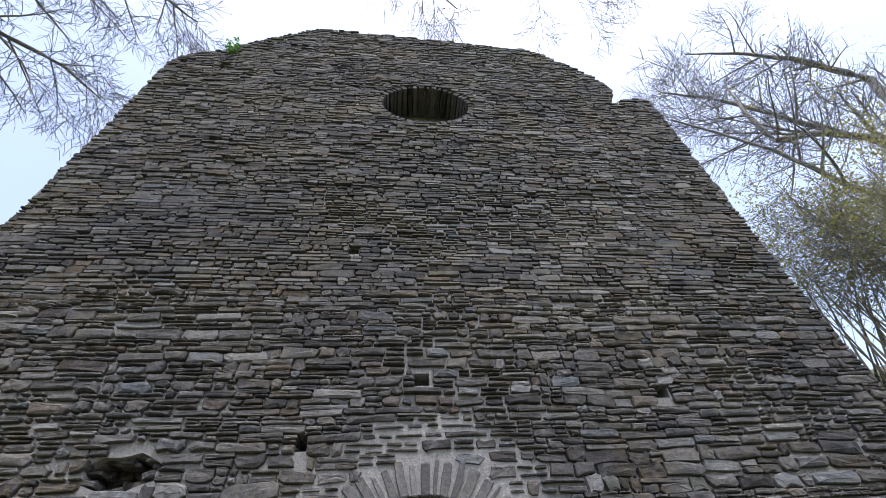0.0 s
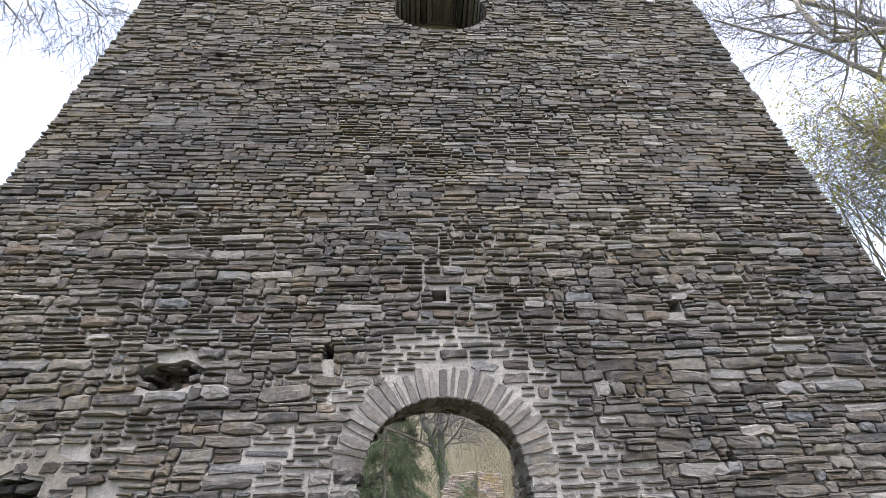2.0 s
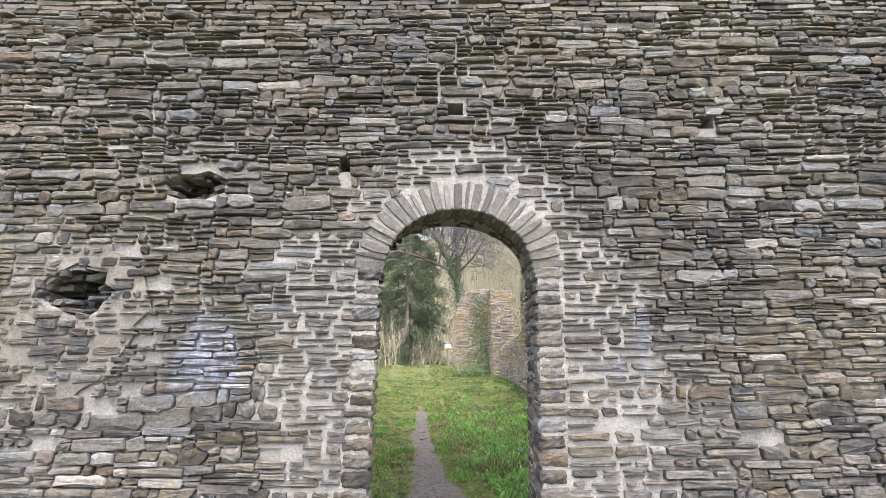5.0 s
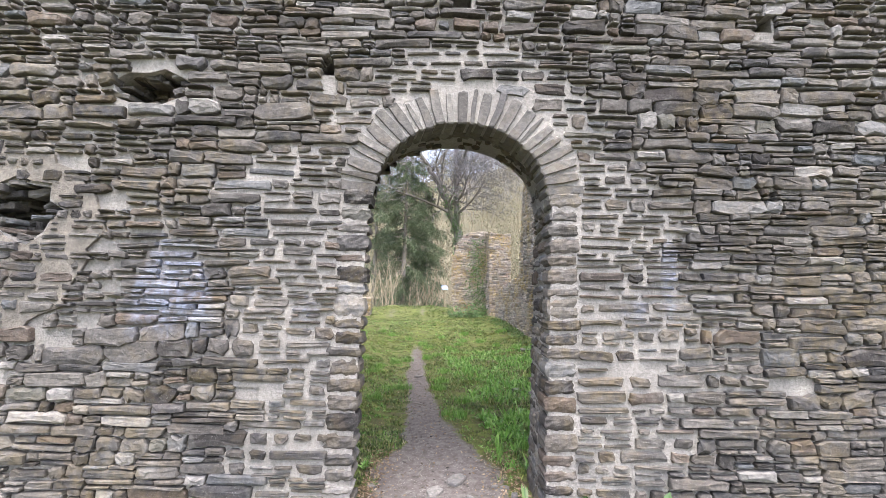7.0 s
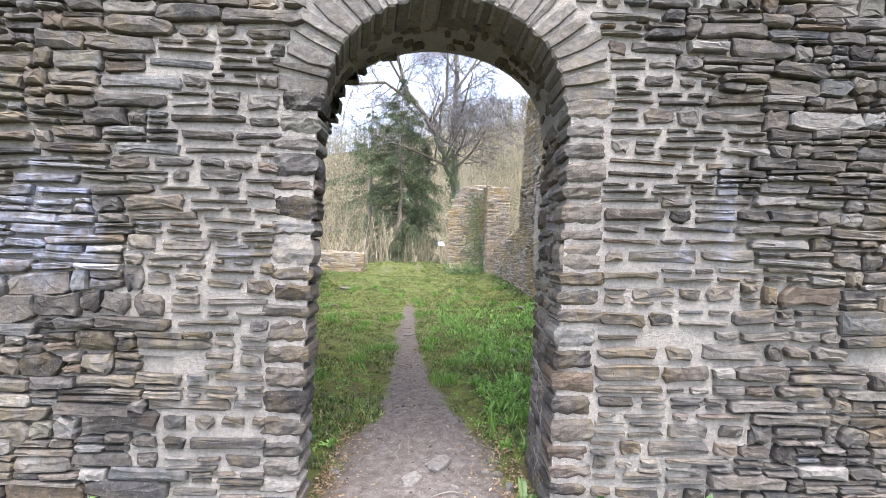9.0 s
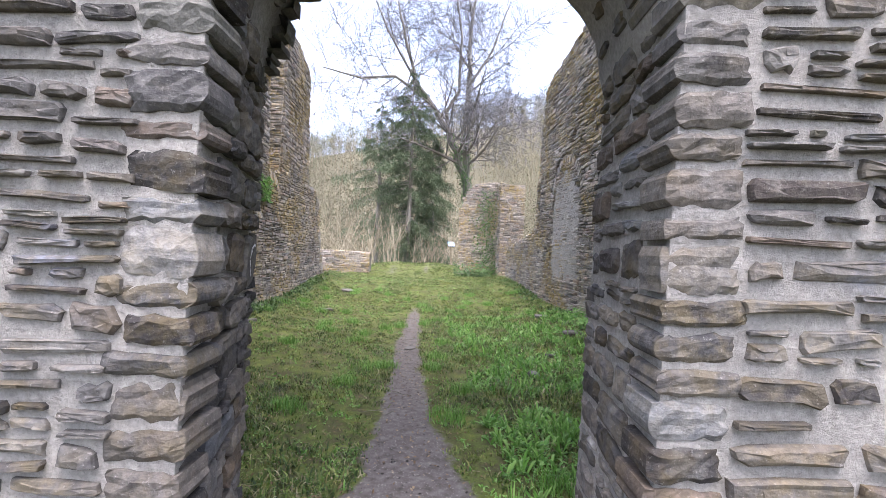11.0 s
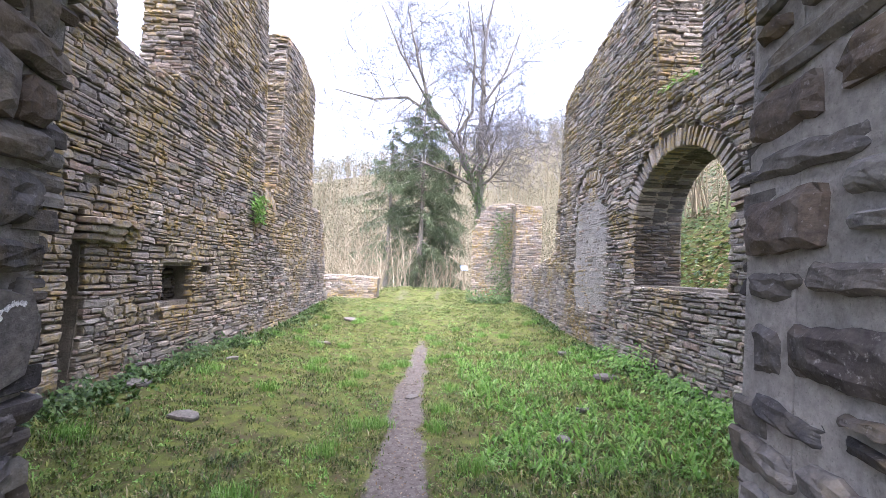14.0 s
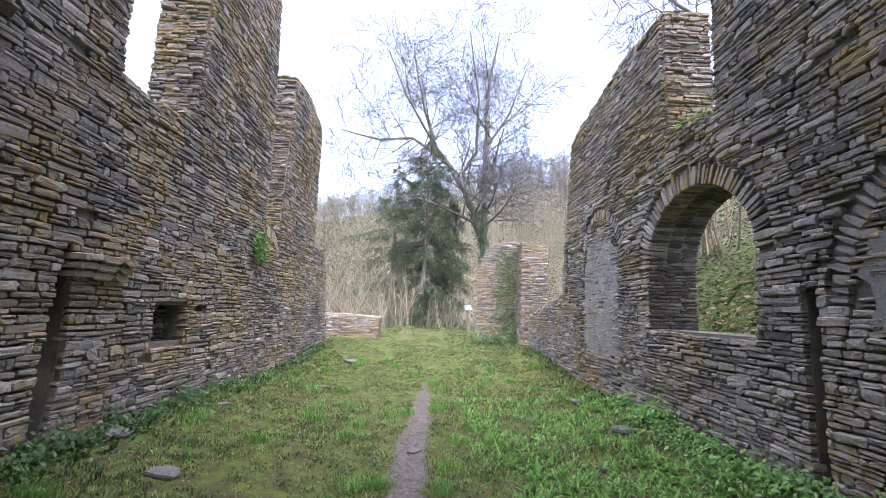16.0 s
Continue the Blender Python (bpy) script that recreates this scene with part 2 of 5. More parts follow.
def slab(name, outline, holes, place, n0, n1, material):
    """A plate with holes: outline and holes in (s, z), between the depths n0 and n1 of its wall."""
    bm = bmesh.new()
    rings = []
    for loop in [outline] + holes:
        vs = [bm.verts.new((s, 0, z)) for s, z in loop]
        rings.append([bm.edges.new((vs[i], vs[(i + 1) % len(vs)])) for i in range(len(vs))])
    bmesh.ops.triangle_fill(bm, edges=[e for r in rings for e in r], use_beauty=True)
    faces = list(bm.faces)
    out = bmesh.ops.extrude_face_region(bm, geom=faces)
    moved = [g for g in out["geom"] if isinstance(g, bmesh.types.BMVert)]
    back = set(moved)
    for vert in bm.verts:
        s, _, z = vert.co
        vert.co = place(s, n1 if vert in back else n0, z)
    bmesh.ops.recalc_face_normals(bm, faces=bm.faces)
    me = bpy.data.meshes.new(name)
    bm.to_mesh(me)
    bm.free()
    me.materials.append(material)
    return me


def stone_shape(length, height, depth, proud, fine, r):
    """Vertices (s, n, z) round the middle and faces of one split stone with chipped corners."""
    hl, hh = length / 2, height / 2
    j = min(length, height) * 0.13

    def chop():
        return min(hl * 0.45, height * r.choice((0.08, 0.16, 0.3, 0.6))), height * r.uniform(0.08, 0.38)
    ring = []
    for a, b in ((-1, -1), (1, -1), (1, 1), (-1, 1)):
        cs, cz = chop()
        p, q = (a * hl, b * (hh - cz)), (a * (hl - cs), b * hh)
        ring += [p, q] if a * b > 0 else [q, p]
        if b < 0 and a < 0 or b > 0 and a > 0:
            ring.append((r.uniform(-0.5, 0.5) * hl, b * hh * r.uniform(0.86, 1.04)))
    cut = r.uniform(-0.22, 0.22)
    ring = [(s + r.uniform(-j, j), z + r.uniform(-j, j) + cut * height * 0.3 * s / hl) for s, z in ring]
    n = len(ring)
    bev = min(0.009, height * 0.12)
    tilt, lean = r.uniform(-0.3, 0.3) * bev, r.uniform(-0.5, 0.5) * bev
    verts, faces = [], []
    for shrink, dn, jit in ((-0.002, -depth, 0.0), (0.0, proud - bev * r.uniform(0.9, 1.8), bev * 0.5), (bev * 0.7, proud, bev * 0.5)):
        for s, z in ring:
            verts.append((s * (1 - shrink / hl), dn + r.uniform(-jit, jit) + (tilt * s / hl + lean * z / hh if jit else 0), z * (1 - shrink / hh)))
    rings = 3
    if fine:
        bulge = r.uniform(-0.003, 0.012)
        ps, pz = r.uniform(-0.2, 0.2) * hl, r.uniform(-0.3, 0.3) * hh
        for s, z in ring:
            verts.append((s * 0.5 + ps + r.uniform(-j, j), proud + bulge + r.uniform(-0.005, 0.006), z * 0.45 + pz))
        rings = 4
    for lv in range(rings - 1):
        for i in range(n):
            a, b = lv * n + i, lv * n + (i + 1) % n
            faces.append((a, b, b + n, a + n))
    faces.append(tuple((rings - 1) * n + i for i in range(n)))
    return verts, faces


def rough_stone(length, height, depth, proud, fine, r):
    """A broken block with an uneven, hackly face, for masonry seen from close by."""
    nu, nv = 7, 5
    hl, hh = length / 2, height / 2
    seed, skew = r.uniform(0, 99), r.uniform(-0.12, 0.12)
    side = [r.uniform(0.9, 1.03) for _ in range(4)]
    verts, faces = [], []
    for layer in range(2):
        for j in range(nv + 1):
            for i in range(nu + 1):
                u, v = 2 * i / nu - 1, 2 * j / nv - 1
                corner = 1 - 0.07 * (abs(u) ** 4) * (abs(v) ** 4)
                wide = (side[0] if v < 0 else side[1]) + (1 - (side[0] if v < 0 else side[1])) * (1 - abs(v))
                tall = (side[2] if u < 0 else side[3]) + (1 - (side[2] if u < 0 else side[3])) * (1 - abs(u))
                a = u * hl * corner * wide + 0.012 * noise.noise((v * hh * 40, seed, u))
                b = v * hh * corner * tall + skew * u * hh + 0.01 * noise.noise((u * hl * 30, seed + 9, v))
                edge = max(abs(u), abs(v))
                lump = 0.014 * noise.noise((a * 14 + seed, b * 22, seed)) + 0.007 * noise.noise((a * 45, b * 60, seed + 3))
                verts.append((a, -depth if layer == 0 else proud + lump - (0.012 if edge > 0.99 else 0), b))
    w = nu + 1
    base = w * (nv + 1)
    for j in range(nv):
        for i in range(nu):
            q = base + j * w + i
            faces.append((q, q + 1, q + 1 + w, q + w))
    ring = [i for i in range(w)] + [j * w + nu for j in range(1, nv + 1)] + [nv * w + i for i in range(nu - 1, -1, -1)] + [j * w for j in range(nv - 1, 0, -1)]
    for a, b in zip(ring, ring[1:] + ring[:1]):
        faces.append((a, b, b + base, a + base))
    return verts, faces


def courses(z0, z1, low, high, r):
    out, z = [], z0
    while z < z1:
        h = low + (high - low) * r.random() ** 1.4
        out.append((z, h))
        z += h
    return out


def masonry(thing, place, s0, s1, rows, free, style, material, near, limit, seed, fine_below=99.0, part_name="stone", split=0.42, shape=stone_shape):
    """Lays rough stones course by course wherever free(s, z) holds. near(s, z): stones that become objects of their own, up to limit.
    style(s, z): joint, shortest and longest stone, proud, chance of a stone left out."""
    r = random.Random(seed)
    soup, made = Soup(), 0
    step = 0.025
    for z, h in rows:
        zm = z + h / 2
        samples = int((s1 - s0) / step)
        runs, start = [], None
        for i in range(samples + 1):
            s = s0 + i * step
            ok = i < samples and free(s, zm + 0.25 * h) and free(s, zm - 0.25 * h)
            if ok and start is None:
                start = s
            if not ok and start is not None:
                runs.append((start, s))
                start = None
        for a, b in runs:
            s = a - r.uniform(0, 0.015)
            end = b + r.uniform(-0.005, 0.02)
            while s < end - 0.03:
                joint, short, long_, proud, skip = style(s, zm)
                length = short + (long_ - short) * r.random() ** 1.6
                if s + length > end - short * 0.6:
                    length = end - s
                mid = s + length / 2
                sway = 0.06 * noise.noise((mid * 0.6, zm * 0.8, seed)) + 0.03 * noise.noise((mid * 1.7, zm * 2.0, seed + 5))
                if r.random() > skip and length > 0.05:
                    pieces = [(mid, length, zm, h * r.uniform(0.9, 1.12))]
                    if h > 0.07 and r.random() < split:
                        cut, part_way = r.uniform(0.32, 0.68), r.uniform(0.35, 0.65)
                        low_z, low_h, up_z, up_h = z + h * cut / 2, h * cut, z + h * (1 + cut) / 2, h * (1 - cut)
                        pieces = [(mid, length, low_z, low_h), (mid, length, up_z, up_h)]
                        if length > 0.24:
                            k = r.randrange(2)
                            _, _, pz, ph = pieces.pop(k)
                            pieces += [(s + length * part_way / 2, length * part_way, pz, ph), (s + length * (1 + part_way) / 2, length * (1 - part_way), pz, ph)]
                    for pm, pl, pz, ph in pieces:
                        hh = max(0.018, ph - joint * r.uniform(0.4, 1.7))
                        ll = max(0.04, pl - joint * r.uniform(0.4, 1.7))
                        fine = pz < fine_below
                        verts, faces = shape(ll, hh, 0.09, proud * r.uniform(0.45, 1.4), fine, r)
                        slope = r.uniform(-0.045, 0.045)
                        pts = [place(pm + vs, vn, pz + sway + vz + slope * vs) for vs, vn, vz in verts]
                        if made < limit and near(pm, pz):
                            me = bpy.data.meshes.new(part_name)
                            c = place(pm, 0, pz)
                            me.from_pydata([(p[0] - c[0], p[1] - c[1], p[2] - c[2]) for p in pts], [], faces)
                            me.materials.append(material)
                            part(part_name, me, thing).location = c
                            made += 1
                        else:
                            soup.add(pts, faces)
                s += length
    if soup.count:
        tagged(part("stonework", soup.mesh("stonework", material), thing), kind="stuff")


BOUNDS = {}


def inside(poly, s, z):
    key = id(poly)
    if key not in BOUNDS:
        BOUNDS[key] = (poly, min(p[0] for p in poly), max(p[0] for p in poly), min(p[1] for p in poly), max(p[1] for p in poly))
    _, s0, s1, z0, z1 = BOUNDS[key]
    if s < s0 or s > s1 or z < z0 or z > z1:
        return False
    hit = False
    for i in range(len(poly)):
        (s1, z1), (s2, z2) = poly[i], poly[i - 1]
        if (z1 > z) != (z2 > z) and s < (s2 - s1) * (z - z1) / (z2 - z1) + s1:
            hit = not hit
    return hit


def voussoirs(thing, place, cs, cz, a, b, thick, count, depth, proud, material, seed, start=0.0, end=math.pi):
    """Wedge stones round an arch, each an object of its own."""
    r = random.Random(seed)
    cuts = [start + (end - start) * (i + (r.uniform(-0.22, 0.22) if 0 < i < count else 0)) / count for i in range(count + 1)]
    for i in range(count):
        gap = min(0.024, (end - start) / count * 0.15)
        t0, t1 = cuts[i] + gap, cuts[i + 1] - gap
        th = thick * r.uniform(0.78, 1.12)
        pr = proud * r.uniform(0.4, 1.3)

        def pt(t, k):
            return cs + (a + k) * math.cos(t), cz + (b + k) * math.sin(t)
        loop = [pt(t0, -0.012), pt(t0, th * 0.5), pt(t0 + 0.012, th), pt((t0 + t1) / 2, th * r.uniform(0.98, 1.05)), pt(t1 - 0.012, th), pt(t1, th * 0.5), pt(t1, -0.012), pt((t0 + t1) / 2, -0.016)]
        loop = [(s + r.uniform(-0.008, 0.008), z + r.uniform(-0.008, 0.008)) for s, z in loop]
        ms, mz = sum(p[0] for p in loop) / 8, sum(p[1] for p in loop) / 8
        verts, n = [], 8
        for shrink, dn in ((0, -depth), (0, pr - 0.012), (0.1, pr)):
            for s, z in loop:
                verts.append((s + (ms - s) * shrink, dn + (r.uniform(-0.004, 0.004) if dn > 0 else 0), z + (mz - z) * shrink))
        faces = [(lv * n + k, lv * n + (k + 1) % n, (lv + 1) * n + (k + 1) % n, (lv + 1) * n + k) for lv in range(2) for k in range(n)]
        faces.append(tuple(2 * n + k for k in range(n)))
        c = place(ms, 0, mz)
        me = bpy.data.meshes.new("voussoir")
        me.from_pydata([tuple(q - w for q, w in zip(place(*p), c)) for p in verts], [], faces)
        me.materials.append(material)
        part("voussoir", me, thing).location = c


def rect(s, z, w, h):
    return [(s - w / 2, z - h / 2), (s + w / 2, z - h / 2), (s + w / 2, z + h / 2), (s - w / 2, z + h / 2)]


def blob(s, z, w, h, seed, n=15):
    r = random.Random(seed)
    return [(s + w / 2 * math.cos(2 * math.pi * i / n) * r.uniform(0.78, 1.15), z + h / 2 * math.sin(2 * math.pi * i / n) * r.uniform(0.78, 1.15)) for i in range(n)]


def ragged(points, seed, step=0.28, amp=0.05):
    """The outline with small steps along its broken edges."""
    r = random.Random(seed)
    out = []
    for (s1, z1), (s2, z2) in zip(points, points[1:] + points[:1]):
        n = max(1, int(math.hypot(s2 - s1, z2 - z1) / step))
        for i in range(n):
            k = i / n
            wob = amp if (i and max(z1, z2) > 0.5) else 0
            out.append((s1 + (s2 - s1) * k + r.uniform(-wob, wob), z1 + (z2 - z1) * k + r.uniform(-wob, wob) * 0.6))
    return out


# ---- plan ----
AXIS = radians(3.5)
FRONT, BACK = 4.24, 5.06


def nave(X, Y, z=0.0):
    """The nave's own axes: X across to the right, Y along it from the inner face of the west wall."""
    return Vector((0.65 + X * math.cos(AXIS) - Y * math.sin(AXIS), 5.09 + X * math.sin(AXIS) + Y * math.cos(AXIS), z))


def nave_of(x, y):
    dx, dy = x - 0.65, y - 5.09
    return dx * math.cos(AXIS) + dy * math.sin(AXIS), -dx * math.sin(AXIS) + dy * math.cos(AXIS)


def smooth(a, b, x):
    k = min(1, max(0, (x - a) / (b - a)))
    return k * k * (3 - 2 * k)


def ground_height(x, y):
    X, Y = nave_of(x, y)
    h = 0.0
    h -= 0.1 * smooth(0.5, 4, Y) * smooth(3.2, 0.5, abs(X + 0.1)) * smooth(12, 8, Y)
    if -4.0 < X < 3.9 and 0 < Y < 16:
        h += 0.16 * smooth(2.3, 3.6, abs(X + 0.1))
    h += 0.35 * smooth(9, 15, Y) * smooth(26, 20, Y)
    h += 0.5 * smooth(15.5, 20.5, Y) * smooth(24.5, 21.5, Y) * smooth(4.5, 1.0, abs(X + 0.3)) + 0.05 * noise.noise((X * 1.2, Y * 1.2, 8.0)) * smooth(15, 18, Y)
    h -= 1.6 * smooth(23, 30, Y)
    bank = smooth(4.0, 5.0, X) * (0.9 + 0.8 * max(0, X - 4.4)) * smooth(-6, 1, Y) * smooth(26, 16, Y)
    h += min(bank, 6.0)
    far = math.hypot(x * 0.8, max(y, 0))
    h += 44 * smooth(48, 150, far) * smooth(-10, 30, y) * (0.86 + 0.1 * math.sin(x * 0.021 + 1.0) + 0.004 * x)
    h += 0.025 * noise.noise((x * 1.3, y * 1.3, 0)) + 0.3 * noise.noise((x * 0.06, y * 0.06, 3)) * smooth(24, 50, far)
    return h


def path_x(y):
    pts = [(-3, 0.7), (3, 0.66), (4.2, 0.62), (5, 0.56), (6.7, 0.42), (9, 0.17), (10, 0.12), (13.5, 0.0), (20, -0.5), (26, -1.3)]
    return float(np.interp(y, [p[0] for p in pts], [p[1] for p in pts]))


def bareness(x, y):
    d = abs(x - path_x(y))
    half = float(np.interp(y, [-3, 4.0, 5.1, 5.9, 7, 10, 13, 14.5], [2.4, 0.68, 0.6, 0.36, 0.22, 0.18, 0.15, 0.1]))
    half *= 1 + 0.45 * noise.noise((x * 1.5, y * 1.1, 51.0)) + 0.25 * noise.noise((x * 4, y * 3, 53.0))
    k = smooth(half * 1.6, half * 0.55, d) * (1 if y < 13 else max(0.35, 1 - (y - 13) / 3))
    X, Y = nave_of(x, y)
    track = abs(X - 0.25 - (Y - 17) * 0.06)
    k = max(k, 0.5 * smooth(0.4, 0.0, track) * smooth(14.5, 18, Y) * smooth(23.5, 20, Y), 0.45 * smooth(0.5, 0.1, abs(X + 1.25)) * smooth(15, 17, Y) * smooth(22, 19, Y))
    if y < 4.0:
        k = max(k, 0.45)
    return k


def build_ground():
    xs = np.unique(np.concatenate([np.arange(-6, 7.01, 0.13), np.linspace(-400, -6, 46), np.linspace(7, 400, 46)]))
    ys = np.unique(np.concatenate([np.arange(-2, 27.01, 0.15), np.linspace(-300, -2, 26), np.linspace(27, 420, 60)]))
    verts = [(x, y, ground_height(x, y)) for y in ys for x in xs]
    w = len(xs)
    faces = [(j * w + i, j * w + i + 1, (j + 1) * w + i + 1, (j + 1) * w + i) for j in range(len(ys) - 1) for i in range(w - 1)]
    me = bpy.data.meshes.new("ground")
    me.from_pydata(verts, [], faces)
    attr = me.attributes.new("bare", "FLOAT", "POINT")
    attr.data.foreach_set("value", [bareness(x, y) if -7 < x < 8 and -4 < y < 24 else 2 * smooth(24, 30, y) for x, y, z in verts])
    me.polygons.foreach_set("use_smooth", [True] * len(faces))
    me.materials.append(GROUND)
    tagged(new("ground", me), "grassy earth with a worn bare footpath", "ground", kind="structure")


build_ground()

# ---- west wall with the doorway ----
SPRING, DOOR_MID, DOOR_HALF, DOOR_RISE = 2.35, 0.657, 0.66, 0.58


def door_left(z):
    return -0.105 + 0.034 * z


def door_right(z):
    return 1.255 + 0.036 * z


def left_tooth(z):
    """Left edge of the repointed masonry, course by course."""
    return -0.98 + 0.16 * noise.cell((0.5, z * 8.0, 3.5)) + 0.1 * math.sin(z * 2.3)


def right_tooth(z):
    return 2.24 + 0.12 * noise.cell((7.5, z * 8.0, 3.5)) - 0.22 * smooth(1.9, 2.6, z) - 0.25 * smooth(0.6, 0.0, z)


def west_wall():
    wall = tagged(new("wall_west"), "tall ruined slate rubble wall with an arched doorway", "wall", kind="structure")
    top = [(-4.3, -0.5), (5.5, -0.5), (5.54, 4.7), (5.68, 7.76), (5.83, 10.2), (5.8, 10.76), (5.12, 10.6), (5.04, 10.33), (4.85, 10.35), (5.15, 11.1), (5.0, 11.56),
           (4.43, 12.5), (3.79, 13.2), (2.38, 13.38), (0.18, 13.62), (-1.76, 13.7), (-2.53, 13.0), (-3.06, 12.5), (-3.5, 11.87), (-4.13, 11.48), (-4.38, 11.06), (-4.28, 8.5)]
    outline = ragged(top, 3)
    arch = [(DOOR_MID + DOOR_HALF * math.cos(math.pi * i / 24), SPRING + DOOR_RISE * math.sin(math.pi * i / 24)) for i in range(25)]
    door = [(door_left(-0.4) - 0.008, -0.4), (door_right(-0.4) + 0.008, -0.4), (door_right(2.3) + 0.008, 2.3)] + arch + [(door_left(2.3) - 0.008, 2.3)]
    eye = [(0.86 + 0.93 * math.cos(2 * math.pi * i / 28), 9.83 + 0.8 * math.sin(2 * math.pi * i / 28)) for i in range(28)]
    pockets = [blob(-1.72, 3.16, 0.62, 0.3, 1), blob(-2.6, 2.2, 0.58, 0.44, 2), rect(0.65, 3.94, 0.16, 0.13), rect(3.05, 3.79, 0.16, 0.13), rect(3.02, 2.38, 0.11, 0.1),
               rect(-0.16, 5.69, 0.13, 0.1), rect(2.38, 5.54, 0.15, 0.08), rect(-2.18, 7.55, 0.2, 0.12), rect(-1.43, 5.78, 0.16, 0.07), rect(-0.38, 3.36, 0.1, 0.14),
               rect(-3.25, 11.02, 0.22, 0.22), rect(-3.83, 9.91, 0.5, 0.12), rect(-3.35, 5.88, 0.2, 0.08)]

    def place(s, n, z):
        return s, FRONT - n, z

    def splayed(s, n, z):
        k = -n / (BACK - FRONT)
        if z < 3.1 and -0.5 < s < 1.7:
            s += k * (-0.2 + 0.27 * min(1, max(0, s / 1.3)))
            z += 0.07 * k if z > SPRING - 0.01 else 0
        return s, FRONT - n, z
    part("core", slab("core", outline, [door, eye] + pockets, splayed, -0.022, -0.66, MORTAR), wall, "pale lime mortar")
    # Back layer left closed behind the round opening, unseen, to block its light.
    part("core", slab("core", outline, [door], splayed, -0.664, FRONT - BACK, MORTAR), wall, "pale lime mortar")
    # the doorway's surround, repointed with fresh mortar up to a toothed edge
    zs = [-0.4 + 0.09 * i for i in range(34)]
    jamb_edge = [(door_right(-0.4), -0.4)] + [(right_tooth(z) + 0.015, z + dz) for z in zs for dz in (0.0, 0.085)]
    crown = [(DOOR_MID + (DOOR_HALF + 0.42) * math.cos(math.pi * i / 14) * (1 + 0.06 * math.sin(i * 5.1)), 2.72 + (DOOR_RISE + 0.3) * math.sin(math.pi * i / 14) * (1 + 0.07 * math.sin(i * 3.7))) for i in range(15)]
    fresh = jamb_edge + crown + [(left_tooth(z) - 0.015, z + dz) for z in zs[::-1] for dz in (0.085, 0.0)]
    fresh += [(door_left(-0.4) - 0.008, -0.4), (door_left(2.3) - 0.008, 2.3)] + arch[::-1] + [(door_right(2.3) + 0.008, 2.3), (door_right(-0.4) + 0.008, -0.4)]
    fresh = [q for k, q in enumerate(fresh) if math.hypot(q[0] - fresh[k - 1][0], q[1] - fresh[k - 1][1]) > 1e-4]
    part("pointing", slab("pointing", fresh[1:], [], place, -0.002, -0.0215, MORTAR), wall, "pale fresh pointing mortar")
    # old render clinging round the broken put-log hole
    for loop, holes in (([(-3.5, 1.0), (-2.95, 1.05), (-2.5, 1.28), (-2.2, 1.5), (-2.05, 1.85), (-1.98, 2.15), (-2.2, 2.5), (-2.5, 2.62), (-2.75, 2.95), (-3.2, 2.9), (-3.55, 2.5), (-3.6, 1.7)], [blob(-2.6, 2.2, 0.66, 0.5, 2)]),):
        part("old_render", slab("old_render", ragged(loop, 8, 0.1, 0.07), holes, place, 0.006, -0.021, MORTAR_GREY), wall, "broken rough old render")
    big = [[(0.86 + (s - 0.86) * 1.02, 9.83 + (z - 9.83) * 1.02) for s, z in eye]] + pockets

    def free(s, z):
        if not inside(top, s, z):
            return False
        if z < SPRING:
            if door_left(z) - 0.2 < s < door_right(z) + 0.2 and z > -0.2:
                return False
        else:
            q = math.hypot((s - DOOR_MID) / (DOOR_HALF + 0.25), (z - SPRING) / (DOOR_RISE + 0.27))
            if q < 1:
                return False
        return not any(inside(p, s, z) for p in big)

    def style(s, z):
        repointed = left_tooth(z) < s < right_tooth(z) and z < 2.7 or math.hypot((s - DOOR_MID) / (DOOR_HALF + 0.4), (z - 2.72) / (DOOR_RISE + 0.28)) < 1
        if repointed:
            return 0.037, 0.13, 0.42, 0.018, 0.003
        patch = noise.noise((s * 0.7, z * 0.7, 9.0)) + 0.35 * noise.noise((s * 2.2, z * 2.6, 19.0))
        if 0.3 < math.hypot((s + 2.75) / 0.8, (z - 1.9) / 0.95) < 0.9 + 0.4 * patch or math.hypot((s + 0.62) / 0.35, (z - 3.1) / 0.22) < 1:
            return 0.026, 0.08, 0.3, 0.02, 0.2
        if z < 7:
            return (0.026 if patch > 0.22 else 0.014 if patch > 0.0 else 0.008), 0.09, 0.46, 0.024, 0.004
        return 0.007, 0.08, 0.4, 0.04, 0.006
    r = random.Random(11)
    rows = courses(-0.3, 4.6, 0.066, 0.125, r)
    rows += courses(rows[-1][0] + rows[-1][1], 14.0, 0.055, 0.115, r)
    masonry(wall, place, -4.6, 6.0, rows, free, style, SLATE, lambda s, z: -1.5 < s < 2.7 and z < 3.2, 300, 21, 5.0)
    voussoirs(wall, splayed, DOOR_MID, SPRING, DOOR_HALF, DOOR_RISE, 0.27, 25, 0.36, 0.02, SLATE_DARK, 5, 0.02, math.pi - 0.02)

    # Slate backs over pale mortar: the holes' deep shade set in stone colour.
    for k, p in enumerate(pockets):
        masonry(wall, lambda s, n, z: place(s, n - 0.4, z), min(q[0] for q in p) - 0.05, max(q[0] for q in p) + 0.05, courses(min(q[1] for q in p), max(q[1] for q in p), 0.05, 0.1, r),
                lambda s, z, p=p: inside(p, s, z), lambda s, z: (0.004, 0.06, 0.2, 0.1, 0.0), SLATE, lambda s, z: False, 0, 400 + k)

    r = random.Random(14)
